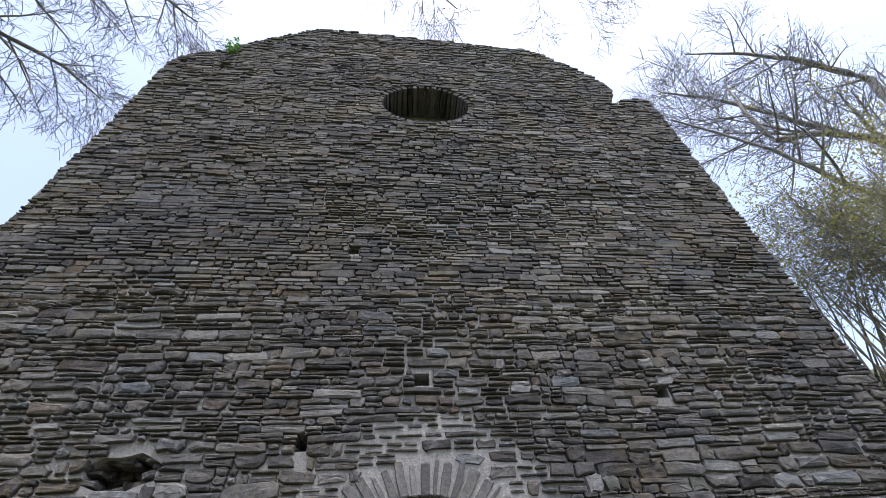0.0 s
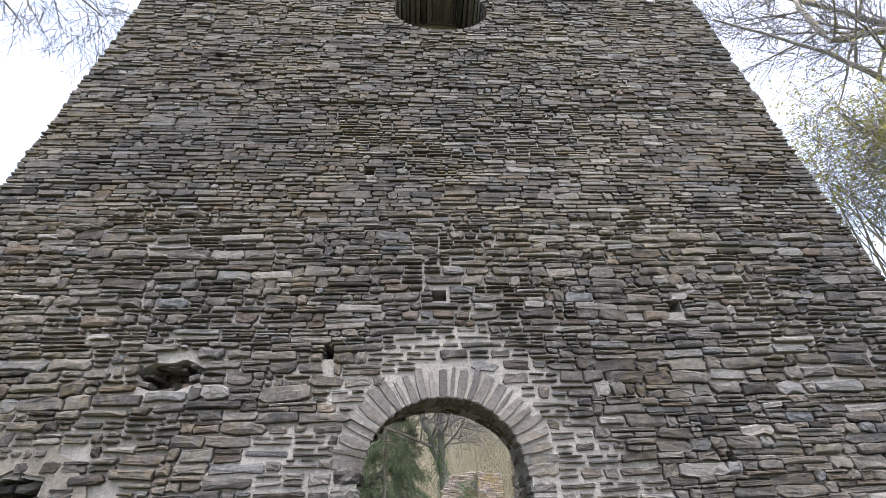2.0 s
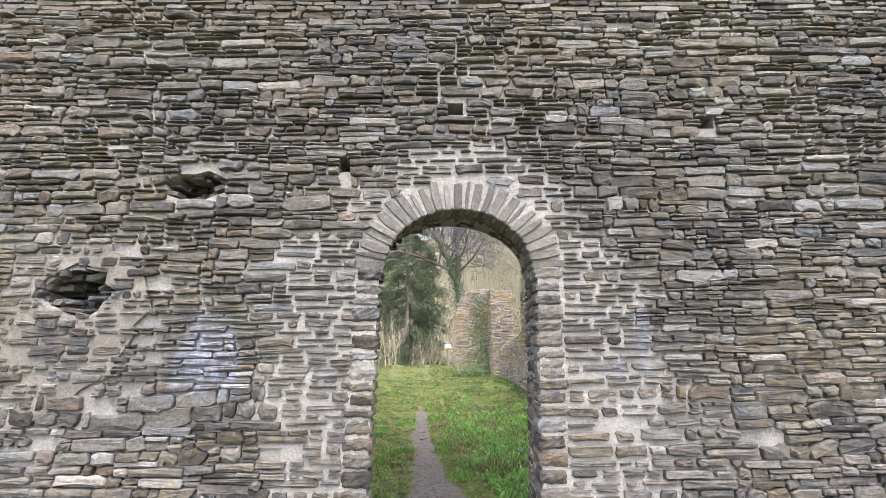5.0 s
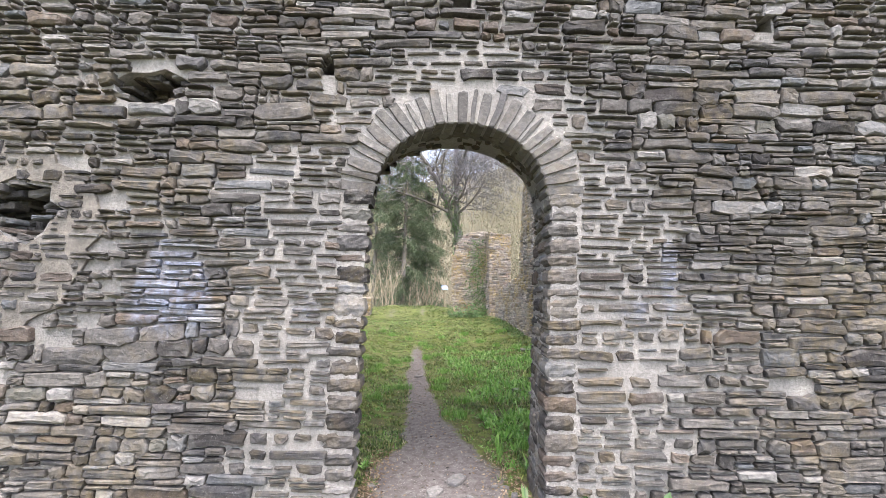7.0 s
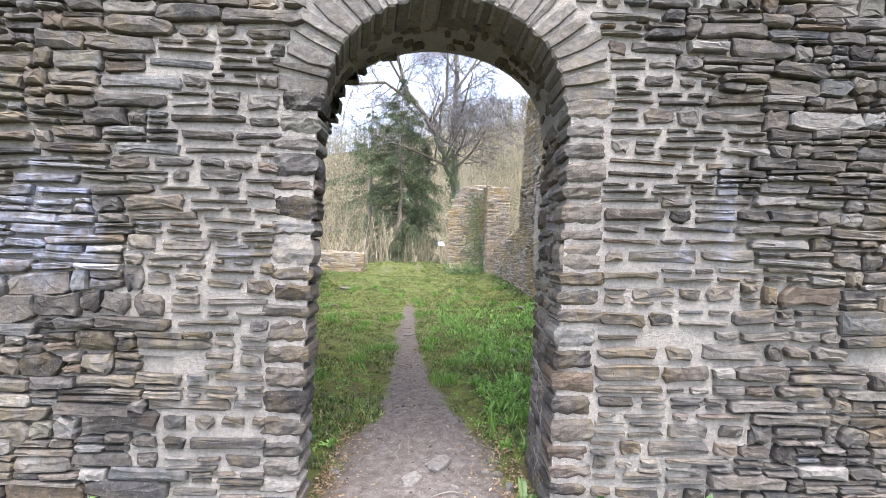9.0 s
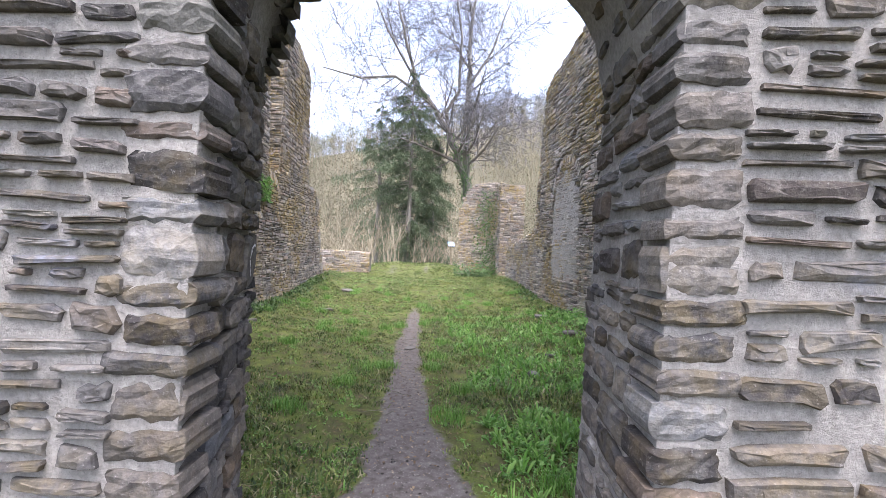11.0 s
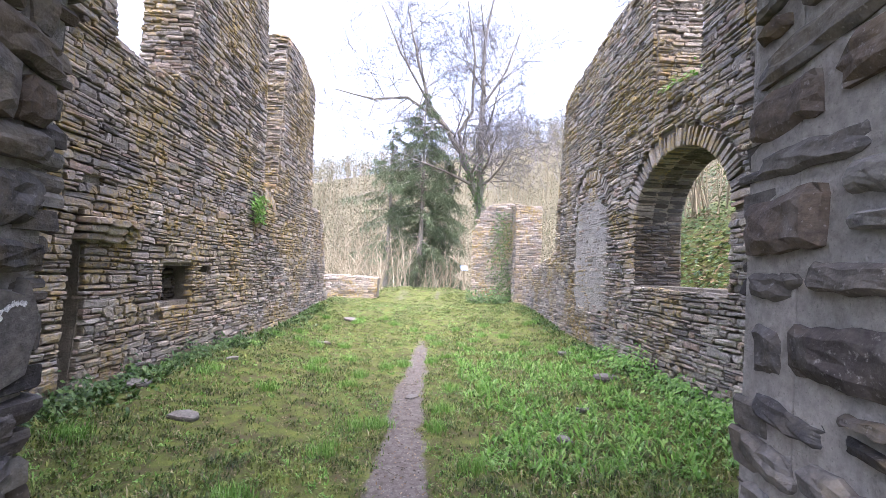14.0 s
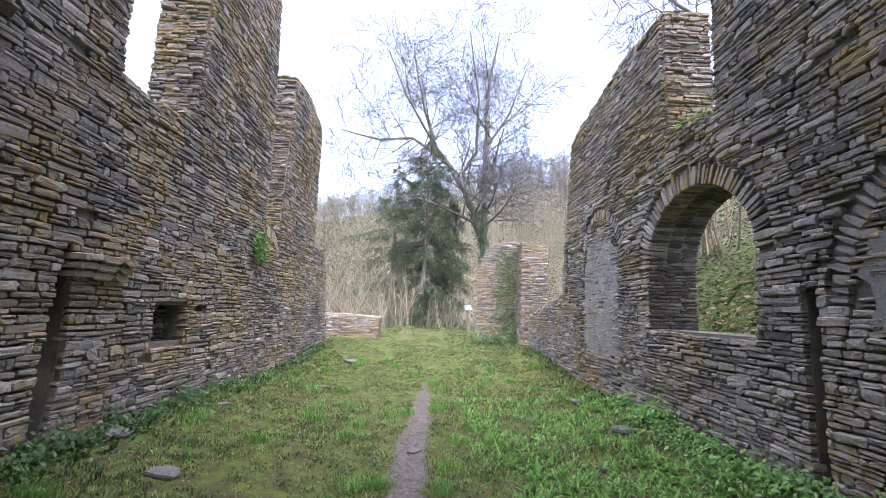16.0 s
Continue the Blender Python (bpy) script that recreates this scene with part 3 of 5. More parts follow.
    for p in pockets[:2]:
        soup = Soup()
        ms, mz = sum(q[0] for q in p) / len(p), sum(q[1] for q in p) / len(p)
        for i in range(34):
            q = p[r.randrange(len(p))]
            k = r.uniform(0.72, 1.04)
            s, z = ms + (q[0] - ms) * k, mz + (q[1] - mz) * k
            verts, faces = stone_shape(r.uniform(0.07, 0.2), r.uniform(0.025, 0.06), 0.12, 0.0, True, r)
            n, a = -r.uniform(0.0, 0.26), r.uniform(-0.25, 0.25)
            soup.add([place(s + vs * math.cos(a) - vz * math.sin(a), n + vn, z + vs * math.sin(a) + vz * math.cos(a)) for vs, vn, vz in verts], faces)
        tagged(part("broken_stones", soup.mesh("broken_stones", SLATE), wall), kind="stuff")

    def radial(s, n, z):
        return s, FRONT - n, z
    voussoirs(wall, radial, 0.86, 9.83, 0.86, 0.73, 0.3, 44, 0.6, 0.015, SLATE, 6, 0, 2 * math.pi)

    # jambs of the doorway
    jamb_rows = courses(-0.25, SPRING - 0.02, 0.085, 0.165, random.Random(12))

    def left_place(s, n, z):
        return door_left(z) + n - 0.006 - 0.2 * (s - FRONT) / (BACK - FRONT), s, z

    def right_place(s, n, z):
        return door_right(z) - n + 0.006 + 0.07 * (s - FRONT) / (BACK - FRONT), s, z
    for pl, seed, joint, proud in ((left_place, 31, 0.02, 0.036), (right_place, 32, 0.032, 0.02)):
        jamb = part("jamb_stonework", None, wall)
        masonry(jamb, pl, FRONT + 0.2, BACK - 0.005, jamb_rows, lambda s, z: z < SPRING + 0.12 and not (pl is left_place and s > 4.85 and 1.33 < z < 1.6),
                lambda s, z: (joint, 0.16, 0.4, proud, 0.0), SLATE, lambda s, z: True, 120, seed, split=0.12, shape=rough_stone)
    # corner stones that turn from the front into the jambs
    for edge, way, seed in ((door_left, -1, 33), (door_right, 1, 34)):
        r = random.Random(seed)
        for z, h in jamb_rows:
            if z + h < -0.1:
                continue
            length, deep = r.uniform(0.2, 0.25), r.uniform(0.14, 0.2)
            verts, faces = rough_stone(length, h - r.uniform(0.012, 0.034), deep, r.uniform(0.006, 0.02), True, r)
            mid = edge(z + h / 2) + way * (length / 2 - r.uniform(0.008, 0.022))
            c = place(mid, 0, z + h / 2)
            me = bpy.data.meshes.new("quoin")
            me.from_pydata([tuple(q - w for q, w in zip(place(mid + vs, vn, z + h / 2 + vz), c)) for vs, vn, vz in verts], [], faces)
            me.materials.append(SLATE)
            part("quoin", me, wall).location = c
    # smooth slate slab at the inner corner of the jamb, with a chalk mark on it
    r = random.Random(15)
    verts, faces = stone_shape(0.185, 0.235, 0.08, 0.028, False, r)
    me = bpy.data.meshes.new("slate_slab")
    me.from_pydata([left_place(4.955 + vs, vn, 1.475 + vz) for vs, vn, vz in verts], [], faces)
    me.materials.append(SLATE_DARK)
    slate = part("slate_slab", me, wall, "smooth dark slate slab with a chalk mark")
    chalk = Mat("white_chalk", 0.95, 0.1)
    chalk = chalk.finish(chalk.ramp(chalk.noise(140, 3, 0.7), [(0.4, (0.3, 0.3, 0.3)), (0.6, (0.75, 0.75, 0.73))]))
    marks = Soup()
    for i in range(46):
        t = 1.2 + 2.9 * i / 45
        cs, cz = 4.975 + 0.062 * math.cos(t) + r.gauss(0, 0.003), 1.475 + 0.075 * math.sin(t) + r.gauss(0, 0.003)
        q = r.uniform(0.003, 0.008)
        marks.add([left_place(cs + q * math.cos(a), 0.034, cz + q * math.sin(a)) for a in (0, 1.3, 2.4, 3.6, 5.0)], [(0, 1, 2, 3, 4)])
    part("chalk_mark", marks.mesh("chalk_mark", chalk), slate, "white curved chalk mark")
    # stones bedded in the mortar of the vault
    r = random.Random(77)
    soup = Soup()
    for i in range(70):
        t = r.uniform(0.12, math.pi - 0.12)
        y = r.uniform(FRONT + 0.25, BACK - 0.08)
        verts, faces = stone_shape(r.uniform(0.05, 0.12), r.uniform(0.05, 0.13), 0.05, 0.012, False, r)
        c = Vector(splayed(DOOR_MID + DOOR_HALF * math.cos(t), FRONT - y, SPRING + DOOR_RISE * math.sin(t)))
        nrm = Vector((-math.cos(t), 0, -math.sin(t)))
        tan = Vector((-math.sin(t), 0, math.cos(t)))
        soup.add([c + Vector((0, 1, 0)) * vz + tan * vs * 0.8 + nrm * vn for vs, vn, vz in verts], faces)
    tagged(part("vault_stonework", soup.mesh("vault_stonework", SLATE), wall), kind="stuff")
    # inner face of the wall
    def place_in(s, n, z):
        return s, BACK + n, z

    def style_in(s, z):
        return 0.012, 0.12, 0.4, 0.025, 0.01
    masonry(wall, place_in, -1.2, 2.4, courses(-0.2, 3.6, 0.06, 0.12, r), lambda s, z: not (z < SPRING and door_left(z) - 0.2 < s < door_right(z) + 0.07) and not (
        z >= SPRING and math.hypot((s - DOOR_MID) / (DOOR_HALF + 0.15), (z - SPRING) / (DOOR_RISE + 0.1)) < 1), style_in, SLATE, lambda s, z: False, 0, 41)


west_wall()


# ---- nave walls ----
def side_wall(name, label, X, sign, outline, through_holes, pockets, arches, style, near, seed, thick=0.82, rows=None, z0=-0.25):
    wall = tagged(new(name), label, "wall", kind="structure")

    def place(s, n, z):
        return tuple(nave(X + sign * n, s, z))
    edge = ragged(outline, seed)
    gaps = through_holes + pockets
    part("core", slab("core", edge, through_holes + pockets, place, -0.032, -0.4, MORTAR_OLD), wall, "old lime mortar")
    part("core", slab("core", edge, through_holes, place, -0.404, -thick, MORTAR_OLD), wall, "old lime mortar")

    def free(s, z):
        if not inside(outline, s, z):
            return False
        if any(inside(p, s, z) for p in gaps):
            return False
        for cs, cz, a, b, th in arches:
            if z > cz and 1 > math.hypot((s - cs) / (a + th), (z - cz) / (b + th)) and math.hypot((s - cs) / a, (z - cz) / b) >= 1:
                return False
        return True
    r = random.Random(seed + 1)
    lo = min(p[0] for p in outline) - 0.1
    hi = max(p[0] for p in outline) + 0.1
    top = max(p[1] for p in outline)
    masonry(wall, place, lo, hi, courses(z0, top, 0.045, 0.115, r), free, style, SLATE_NAVE, near, 300, seed + 2, 7.0)
    # Backs of the pockets in darker slate: deep shade carried by the stone colour.
    for k, p in enumerate(pockets):
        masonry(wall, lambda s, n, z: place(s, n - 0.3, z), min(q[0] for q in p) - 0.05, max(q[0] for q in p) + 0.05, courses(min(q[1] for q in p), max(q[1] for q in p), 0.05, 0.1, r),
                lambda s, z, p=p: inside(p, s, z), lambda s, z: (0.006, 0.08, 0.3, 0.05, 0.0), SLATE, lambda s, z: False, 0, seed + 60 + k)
    for k, (cs, cz, a, b, th) in enumerate(arches):
        voussoirs(wall, place, cs, cz, a, b, th, int(3.14 * (a + b) / 2 / 0.085), 0.3, 0.025, SLATE_NAVE, seed + 9 + k)
    # broken ends of the wall, seen across its thickness
    ends = [(p, q) for p, q in zip(outline, outline[1:] + outline[:1]) if abs(q[0] - p[0]) < 0.5 and abs(q[1] - p[1]) > 0.9]
    for k, (p, q) in enumerate(ends):
        face = 1 if q[1] > p[1] else -1

        def place_end(s, n, z, p=p, q=q, face=face):
            w = (z - p[1]) / (q[1] - p[1])
            return tuple(nave(X - sign * s, p[0] + (q[0] - p[0]) * w + face * n, z))
        masonry(wall, place_end, 0.03, thick, courses(max(min(p[1], q[1]), -0.2), max(p[1], q[1]), 0.05, 0.1, r), lambda s, z: True,
                lambda s, z: (0.008, 0.1, 0.4, 0.06, 0.02), SLATE_NAVE, lambda s, z: False, 0, seed + 30 + k)
    # stones of the wall's top
    tops = [(p, q) for p, q in zip(outline, outline[1:] + outline[:1]) if abs(q[0] - p[0]) > 0.4 and min(p[1], q[1]) > 0.3]
    soup = Soup()
    for p, q in tops:
        count = int(abs(q[0] - p[0]) / 0.16)
        for i in range(count * 3):
            w = (i // 3 + r.random()) / max(1, count)
            verts, faces = stone_shape(r.uniform(0.15, 0.35), r.uniform(0.04, 0.09), 0.25, 0.0, False, r)
            s, z, n = p[0] + (q[0] - p[0]) * w, p[1] + (q[1] - p[1]) * w + r.uniform(-0.03, 0.03), -0.02 - (i % 3) * 0.27
            soup.add([place(s + vs, n + vn, z + vz) for vs, vn, vz in verts], faces)
    if soup.count:
        tagged(part("wall_top_stones", soup.mesh("wall_top_stones", SLATE_NAVE), wall), kind="stuff")
    return wall, place


def nave_style(s, z):
    patch = noise.noise((s * 0.5, z * 0.6, 19.0))
    return (0.018 if patch > 0.15 else 0.01), 0.08, 0.44, 0.03, 0.008


def rect2(s0, s1, z0, z1):
    return [(s0, z0), (s1, z0), (s1, z1), (s0, z1)]


LEFT_X, RIGHT_X = -3.8, 3.6
left_outline = [(0.0, -0.4), (14.7, -0.4), (14.7, 0.7), (14.3, 1.2), (13.7, 3.1), (13.1, 3.5), (12.15, 3.55), (11.95, 7.1), (11.6, 7.3), (10.4, 7.5), (9.55, 7.45), (9.35, 3.45), (8.45, 3.35),
                (8.3, 6.0), (8.0, 8.5), (6.6, 8.8), (5.5, 8.6), (5.55, 4.5), (4.57, 4.2), (3.93, 4.25), (3.88, 6.6), (3.6, 7.6), (2.0, 8.4), (0.0, 9.0)]
left_wall, left_place = side_wall("wall_north", "ruined slate rubble nave wall with yellow lichen", LEFT_X, 1, left_outline, [],
                                  [rect2(5.08, 5.85, 1.07, 1.6), rect2(6.1, 6.38, 1.5, 1.62), [(3.5, 0.15), (3.68, 0.15), (3.76, 1.0), (3.7, 2.12), (3.58, 2.2), (3.5, 1.2)],
                                   rect2(10.3, 10.55, 5.0, 5.35)],
                                  [(8.75, 2.75, 0.42, 0.4, 0.22)], nave_style, lambda s, z: 3.0 < s < 8.0 and z < 3.4, 50)
right_outline = [(0.0, -0.4), (15.5, -0.4), (15.5, 1.6), (14.0, 1.9), (12.4, 2.1), (11.25, 2.3), (11.05, 3.6), (10.4, 6.4), (10.0, 6.6), (8.84, 6.73), (7.27, 6.92), (5.78, 6.85), (5.72, 4.6),
                 (5.2, 4.67), (4.5, 4.4), (4.38, 7.6), (3.0, 8.4), (0.0, 8.8)]
ARCH = (5.15, 2.55, 1.22, 1.08, 0.3)
arch_hole = [(3.93, 1.55), (6.37, 1.55)] + [(ARCH[0] + ARCH[2] * math.cos(math.pi * i / 22), ARCH[1] + ARCH[3] * math.sin(math.pi * i / 22)) for i in range(23)]
right_wall, right_place = side_wall("wall_south", "ruined slate rubble nave wall with an arched window", RIGHT_X, -1, right_outline, [arch_hole],
                                    [rect2(10.66, 10.88, 2.35, 3.5), rect2(3.18, 3.36, 0.25, 2.06), rect2(7.85, 8.05, 4.45, 4.62)],
                                    [ARCH, (8.5, 2.7, 1.05, 1.2, 0.2), (1.6, 1.9, 1.3, 1.25, 0.2)],
                                    lambda s, z: (0.024, 0.12, 0.4, 0.02, 0.25) if (7.5 < s < 9.5 and 1.0 < z < 3.3) or (0.4 < s < 2.9 and 1.8 < z < 2.9) else nave_style(s, z),
                                    lambda s, z: 2.6 < s < 8.0 and z < 3.9, 90)


def window_reveals():
    """Stone lining of the arched window's far side and its sill."""
    def place(s, n, z):
        return tuple(nave(RIGHT_X + s, 6.37 - n, z))
    # Darker grey slate than the nave's: the reveal's shade put into its colour.
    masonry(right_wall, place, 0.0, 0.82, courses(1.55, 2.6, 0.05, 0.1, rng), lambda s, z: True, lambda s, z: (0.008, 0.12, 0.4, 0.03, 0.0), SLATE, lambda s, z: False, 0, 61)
    soup, r = Soup(), random.Random(62)
    for i in range(46):
        for j in range(3):
            t = math.pi * (i + 0.5) / 46
            verts, faces = stone_shape(0.08, 0.27, 0.08, 0.02 * r.random(), False, r)
            c = nave(RIGHT_X + 0.14 + j * 0.27, ARCH[0] + ARCH[2] * math.cos(t), ARCH[1] + ARCH[3] * math.sin(t))
            axis = nave(1, 0) - nave(0, 0)
            along = nave(0, 1) - nave(0, 0)
            nrm = along * -math.cos(t) + Vector((0, 0, -math.sin(t)))
            tan = along * -math.sin(t) + Vector((0, 0, math.cos(t)))
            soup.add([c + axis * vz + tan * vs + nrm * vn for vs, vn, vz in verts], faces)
    # Soffit shade is in the colour too: grey slate, not weathered slate.
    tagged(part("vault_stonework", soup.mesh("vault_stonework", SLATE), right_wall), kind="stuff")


window_reveals()


def small_wall(name, label, a, b, outline, thick, seed):
    """A free standing piece of wall from a to b (nave axes) with the outline (s, z), faced on both ends."""
    wall = tagged(new(name), label, "wall", kind="structure")
    d = (Vector(b) - Vector(a)).normalized()
    nrm = Vector((d[1], -d[0]))

    def place(s, n, z):
        q = Vector(a) + d * s + nrm * n
        return tuple(nave(q[0], q[1], z))
    part("core", slab("core", outline, [], place, -0.02, -thick, MORTAR_OLD), wall, "old lime mortar")
    r = random.Random(seed)
    top = max(p[1] for p in outline)
    masonry(wall, place, -0.1, max(p[0] for p in outline) + 0.1, courses(-0.2, top, 0.06, 0.11, r), lambda s, z: inside(outline, s, z), lambda s, z: (0.008, 0.14, 0.4, 0.03, 0.0),
            SLATE_NAVE, lambda s, z: True, 120, seed)

    def place_end(s, n, z):
        q = Vector(a) - d * n - nrm * s
        return tuple(nave(q[0], q[1], z))
    zs = [p[1] for p in outline if p[0] < 0.1]
    masonry(wall, place_end, 0.0, thick, courses(-0.2, max(zs), 0.06, 0.11, r), lambda s, z: True, lambda s, z: (0.008, 0.14, 0.4, 0.03, 0.0), SLATE_NAVE, lambda s, z: False, 0, seed + 1)
    soup = Soup()
    for p, q in zip(outline, outline[1:] + outline[:1]):
        if abs(q[0] - p[0]) > 0.2 and min(p[1], q[1]) > 0.3:
            for i in range(int(abs(q[0] - p[0]) / 0.07)):
                w = r.random()
                verts, faces = stone_shape(r.uniform(0.2, 0.4), r.uniform(0.05, 0.09), 0.28, 0, False, r)
                n = -r.uniform(0, max(0.01, thick - 0.3))
                soup.add([place(p[0] + (q[0] - p[0]) * w + vs, n + vn, p[1] + (q[1] - p[1]) * w + vz) for vs, vn, vz in verts], faces)
    if soup.count:
        tagged(part("wall_top_stones", soup.mesh("wall_top_stones", SLATE_NAVE), wall), kind="stuff")
    return wall


small_wall("wall_low", "low remnant of a slate rubble wall", (-5.2, 17.0), (-2.25, 17.0), [(0, -0.3), (2.95, -0.3), (2.95, 1.3), (1.5, 1.36), (0, 1.34)], 0.7, 140)
small_wall("wall_apse", "broken slate apse wall overgrown with ivy", (1.75, 17.4), (3.6, 17.0), [(0, -0.3), (1.9, -0.3), (1.9, 4.7), (0.75, 4.65), (0.3, 4.2), (0.05, 3.5)], 0.8, 150)
small_wall("wall_pier", "broken slate pier", (3.45, 16.3), (4.5, 16.3), [(0, -0.3), (1.05, -0.3), (1.05, 4.5), (0, 4.55)], 1.2, 160)

# ---- corbel and blocked niche on the nave walls ----


def ledge(wall, place, s0, s1, z, out, seed):
    r = random.Random(seed)
    s = s0
    while s < s1:
        w = r.uniform(0.2, 0.36)
        verts, faces = stone_shape(w, r.uniform(0.06, 0.09), 0.1, out * r.uniform(0.8, 1.1), True, r)
        for k in range(3):
            me = bpy.data.meshes.new("corbel_stone")
            me.from_pydata([place(s + w / 2 + vs, vn * (1 - 0.22 * (2 - k)), z + k * 0.09 + vz) for vs, vn, vz in verts], [], faces)
            me.materials.append(SLATE_NAVE)
            part("corbel_stone", me, wall)
        s += w


ledge(left_wall, left_place, 3.66, 4.28, 1.9, 0.2, 3)
ledge(right_wall, right_place, 3.36, 3.75, 1.86, 0.08, 4)


def plaster(wall, place, loop, seed):
    part("plaster_patch", slab("plaster_patch", ragged(loop, seed, 0.14, 0.12), [], place, 0.02, -0.03, MORTAR), wall, "worn pale plaster")


plaster(right_wall, right_place, [(7.6, 0.9), (9.4, 0.8), (9.45, 2.6), (9.1, 3.4), (8.6, 3.7), (8.0, 3.45), (7.6, 2.9)], 5)
plaster(right_wall, right_place, [(0.5, 1.7), (2.75, 1.7), (2.7, 2.3), (2.3, 2.75), (1.6, 3.05), (0.9, 2.8)], 6)


# ---- plants ----
def floor_z(X, Y):
    q = nave(X, Y)
    return ground_height(q[0], q[1])


def pieces_mesh(name, verts, faces, material):
    """One mesh of many alike pieces: verts as (piece, corner, xyz), faces of one piece."""
    count, corners = verts.shape[:2]
    sizes = np.array([len(f) for f in faces])
    flat = np.array([i for f in faces for i in f])
    loops = (flat[None, :] + corners * np.arange(count)[:, None]).ravel()
    starts = np.concatenate([[0], np.cumsum(np.tile(sizes, count))[:-1]])
    me = bpy.data.meshes.new(name)
    me.vertices.add(count * corners)
    me.vertices.foreach_set("co", verts.astype(np.float32).ravel())
    me.loops.add(len(loops))
    me.loops.foreach_set("vertex_index", loops.astype(np.int32))
    me.polygons.add(count * len(faces))
    me.polygons.foreach_set("loop_start", starts.astype(np.int32))
    me.update(calc_edges=True)
    me.materials.append(material)
    return me


def blades(name, label, count, where, height, width, material, seed, lean=0.6, kind="stuff", tuft=1, loose=0.03):
    """Grass of bent blades, so many to a tuft; where(r) gives nave axes, or None where nothing grows."""
    r = random.Random(seed)
    g = np.random.default_rng(seed)
    spots = []
    for i in range(count):
        spot = where(r)
        if spot is not None:
            X, Y, k = spot
            spots.append((*nave(X, Y, floor_z(X, Y) - 0.005), k))
    spots = np.repeat(np.array(spots), tuft, axis=0)
    n = len(spots)
    base = spots[:, :3].copy()
    base[:, :2] += g.normal(0, loose, (n, 2))
    k = spots[:, 3]
    a = g.uniform(0, 6.283, n)
    h = g.uniform(*height, n) * k
    w = g.uniform(*width, n) * (0.5 + 0.5 * k)
    zero = np.zeros(n)
    side = np.stack([-np.sin(a) * w, np.cos(a) * w, zero], 1)
    reach = h * g.uniform(0.1, lean, n)
    out = np.stack([np.cos(a) * reach, np.sin(a) * reach, zero], 1)
    mid = base + out * 0.35 + np.stack([zero, zero, h * 0.6], 1)
    tip = base + out + np.stack([zero, zero, h * g.uniform(0.6, 1.0, n)], 1)
    verts = np.stack([base - side, base + side, mid - side * 0.8, mid + side * 0.8, tip], 1)
    return tagged(new(name, pieces_mesh(name, verts, [(0, 1, 3, 2), (2, 3, 4)], material)), label, "grass", kind=kind)


def lawn(r):
    X = r.uniform(-3.75, 3.5)
    Y = r.uniform(0, 1) ** 1.5 * 21 - 0.1
    q = nave(X, Y)
    b = bareness(q[0], q[1])
    if r.random() < b * 1.5 - 0.1:
        return None
    patch = noise.noise((X * 0.9, Y * 0.9, 7.0))
    fine_patch = noise.noise((X * 4.5, Y * 4.5, 17.0))
    if r.random() < 0.35 - patch * 0.9 - fine_patch * 1.1:
        return None
    return X, Y, 0.75 + 0.5 * patch + 0.4 * fine_patch + 0.35 * smooth(2.8, 3.6, abs(X + 0.1)) + (0.25 if X > 0.6 else 0)


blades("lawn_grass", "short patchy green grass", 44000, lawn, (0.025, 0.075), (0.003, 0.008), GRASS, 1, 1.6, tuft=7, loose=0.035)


def tall_tufts(r):
    k = r.randrange(70)
    rr = random.Random(k)
    X, Y = rr.uniform(-3.6, 3.4), rr.uniform(0.4, 12)
    q = nave(X, Y)
    if bareness(q[0], q[1]) > 0.3:
        return None
    return X + r.gauss(0, 0.07), Y + r.gauss(0, 0.07), 1.0


blades("grass_tufts", "taller fresh green grass tufts", 2600, tall_tufts, (0.07, 0.17), (0.002, 0.0045), HERB, 2, 0.9, tuft=5)


def leaf_strip(soup, base, a, length, width, rise, droop, r, segs=3):
    """One strap leaf that rises and bends over."""
    out = Vector((math.cos(a), math.sin(a), 0))
    side = Vector((-math.sin(a), math.cos(a), 0))
    pts, n = [], segs + 1
    for i in range(n):
        k = i / segs
        p = base + out * length * k * (1 - rise * 0.4) + Vector((0, 0, length * (rise * k - droop * k * k)))
        w = width * (0.45 + 0.55 * math.sin(min(1, k * 1.25) * 2.2)) * (1 if i < segs else 0.12)
        pts += [p - side * w, p + side * w + Vector((0, 0, width * 0.25 * r.uniform(-1, 1)))]
    soup.add([tuple(p) for p in pts], [(2 * i, 2 * i + 1, 2 * i + 3, 2 * i + 2) for i in range(segs)])


def rosettes(name, label, count, where, leaves, length, width, material, seed):
    r = random.Random(seed)
    soup = Soup()
    for i in range(count):
        spot = where(r)
        if spot is None:
            continue
        X, Y, k = spot
        base = nave(X, Y, floor_z(X, Y))
        for j in range(r.randint(*leaves)):
            leaf_strip(soup, base + Vector((r.uniform(-0.02, 0.02), r.uniform(-0.02, 0.02), 0)), r.uniform(0, 6.283), r.uniform(*length) * k, r.uniform(*width) * k, r.uniform(0.45, 1.3), r.uniform(0.3, 0.75), r)
    return tagged(new(name, soup.mesh(name, material)), label, "plants", kind="stuff")


def right_herbs(r):
    X, Y = r.uniform(0.55, 3.3), r.uniform(0, 1) ** 1.3 * 8 + 0.1
    q = nave(X, Y)
    if bareness(q[0], q[1]) > 0.3 or noise.noise((X * 1.1, Y * 1.1, 31.0)) < -0.12:
        return None
    return X, Y, 1.0


def any_herbs(r):
    X, Y = r.uniform(-3.6, 3.4), r.random() ** 1.4 * 15 + 0.1
    q = nave(X, Y)
    if bareness(q[0], q[1]) > 0.3 or noise.noise((X * 1.6, Y * 1.6, 41.0)) < -0.05:
        return None
    return X, Y, 0.7


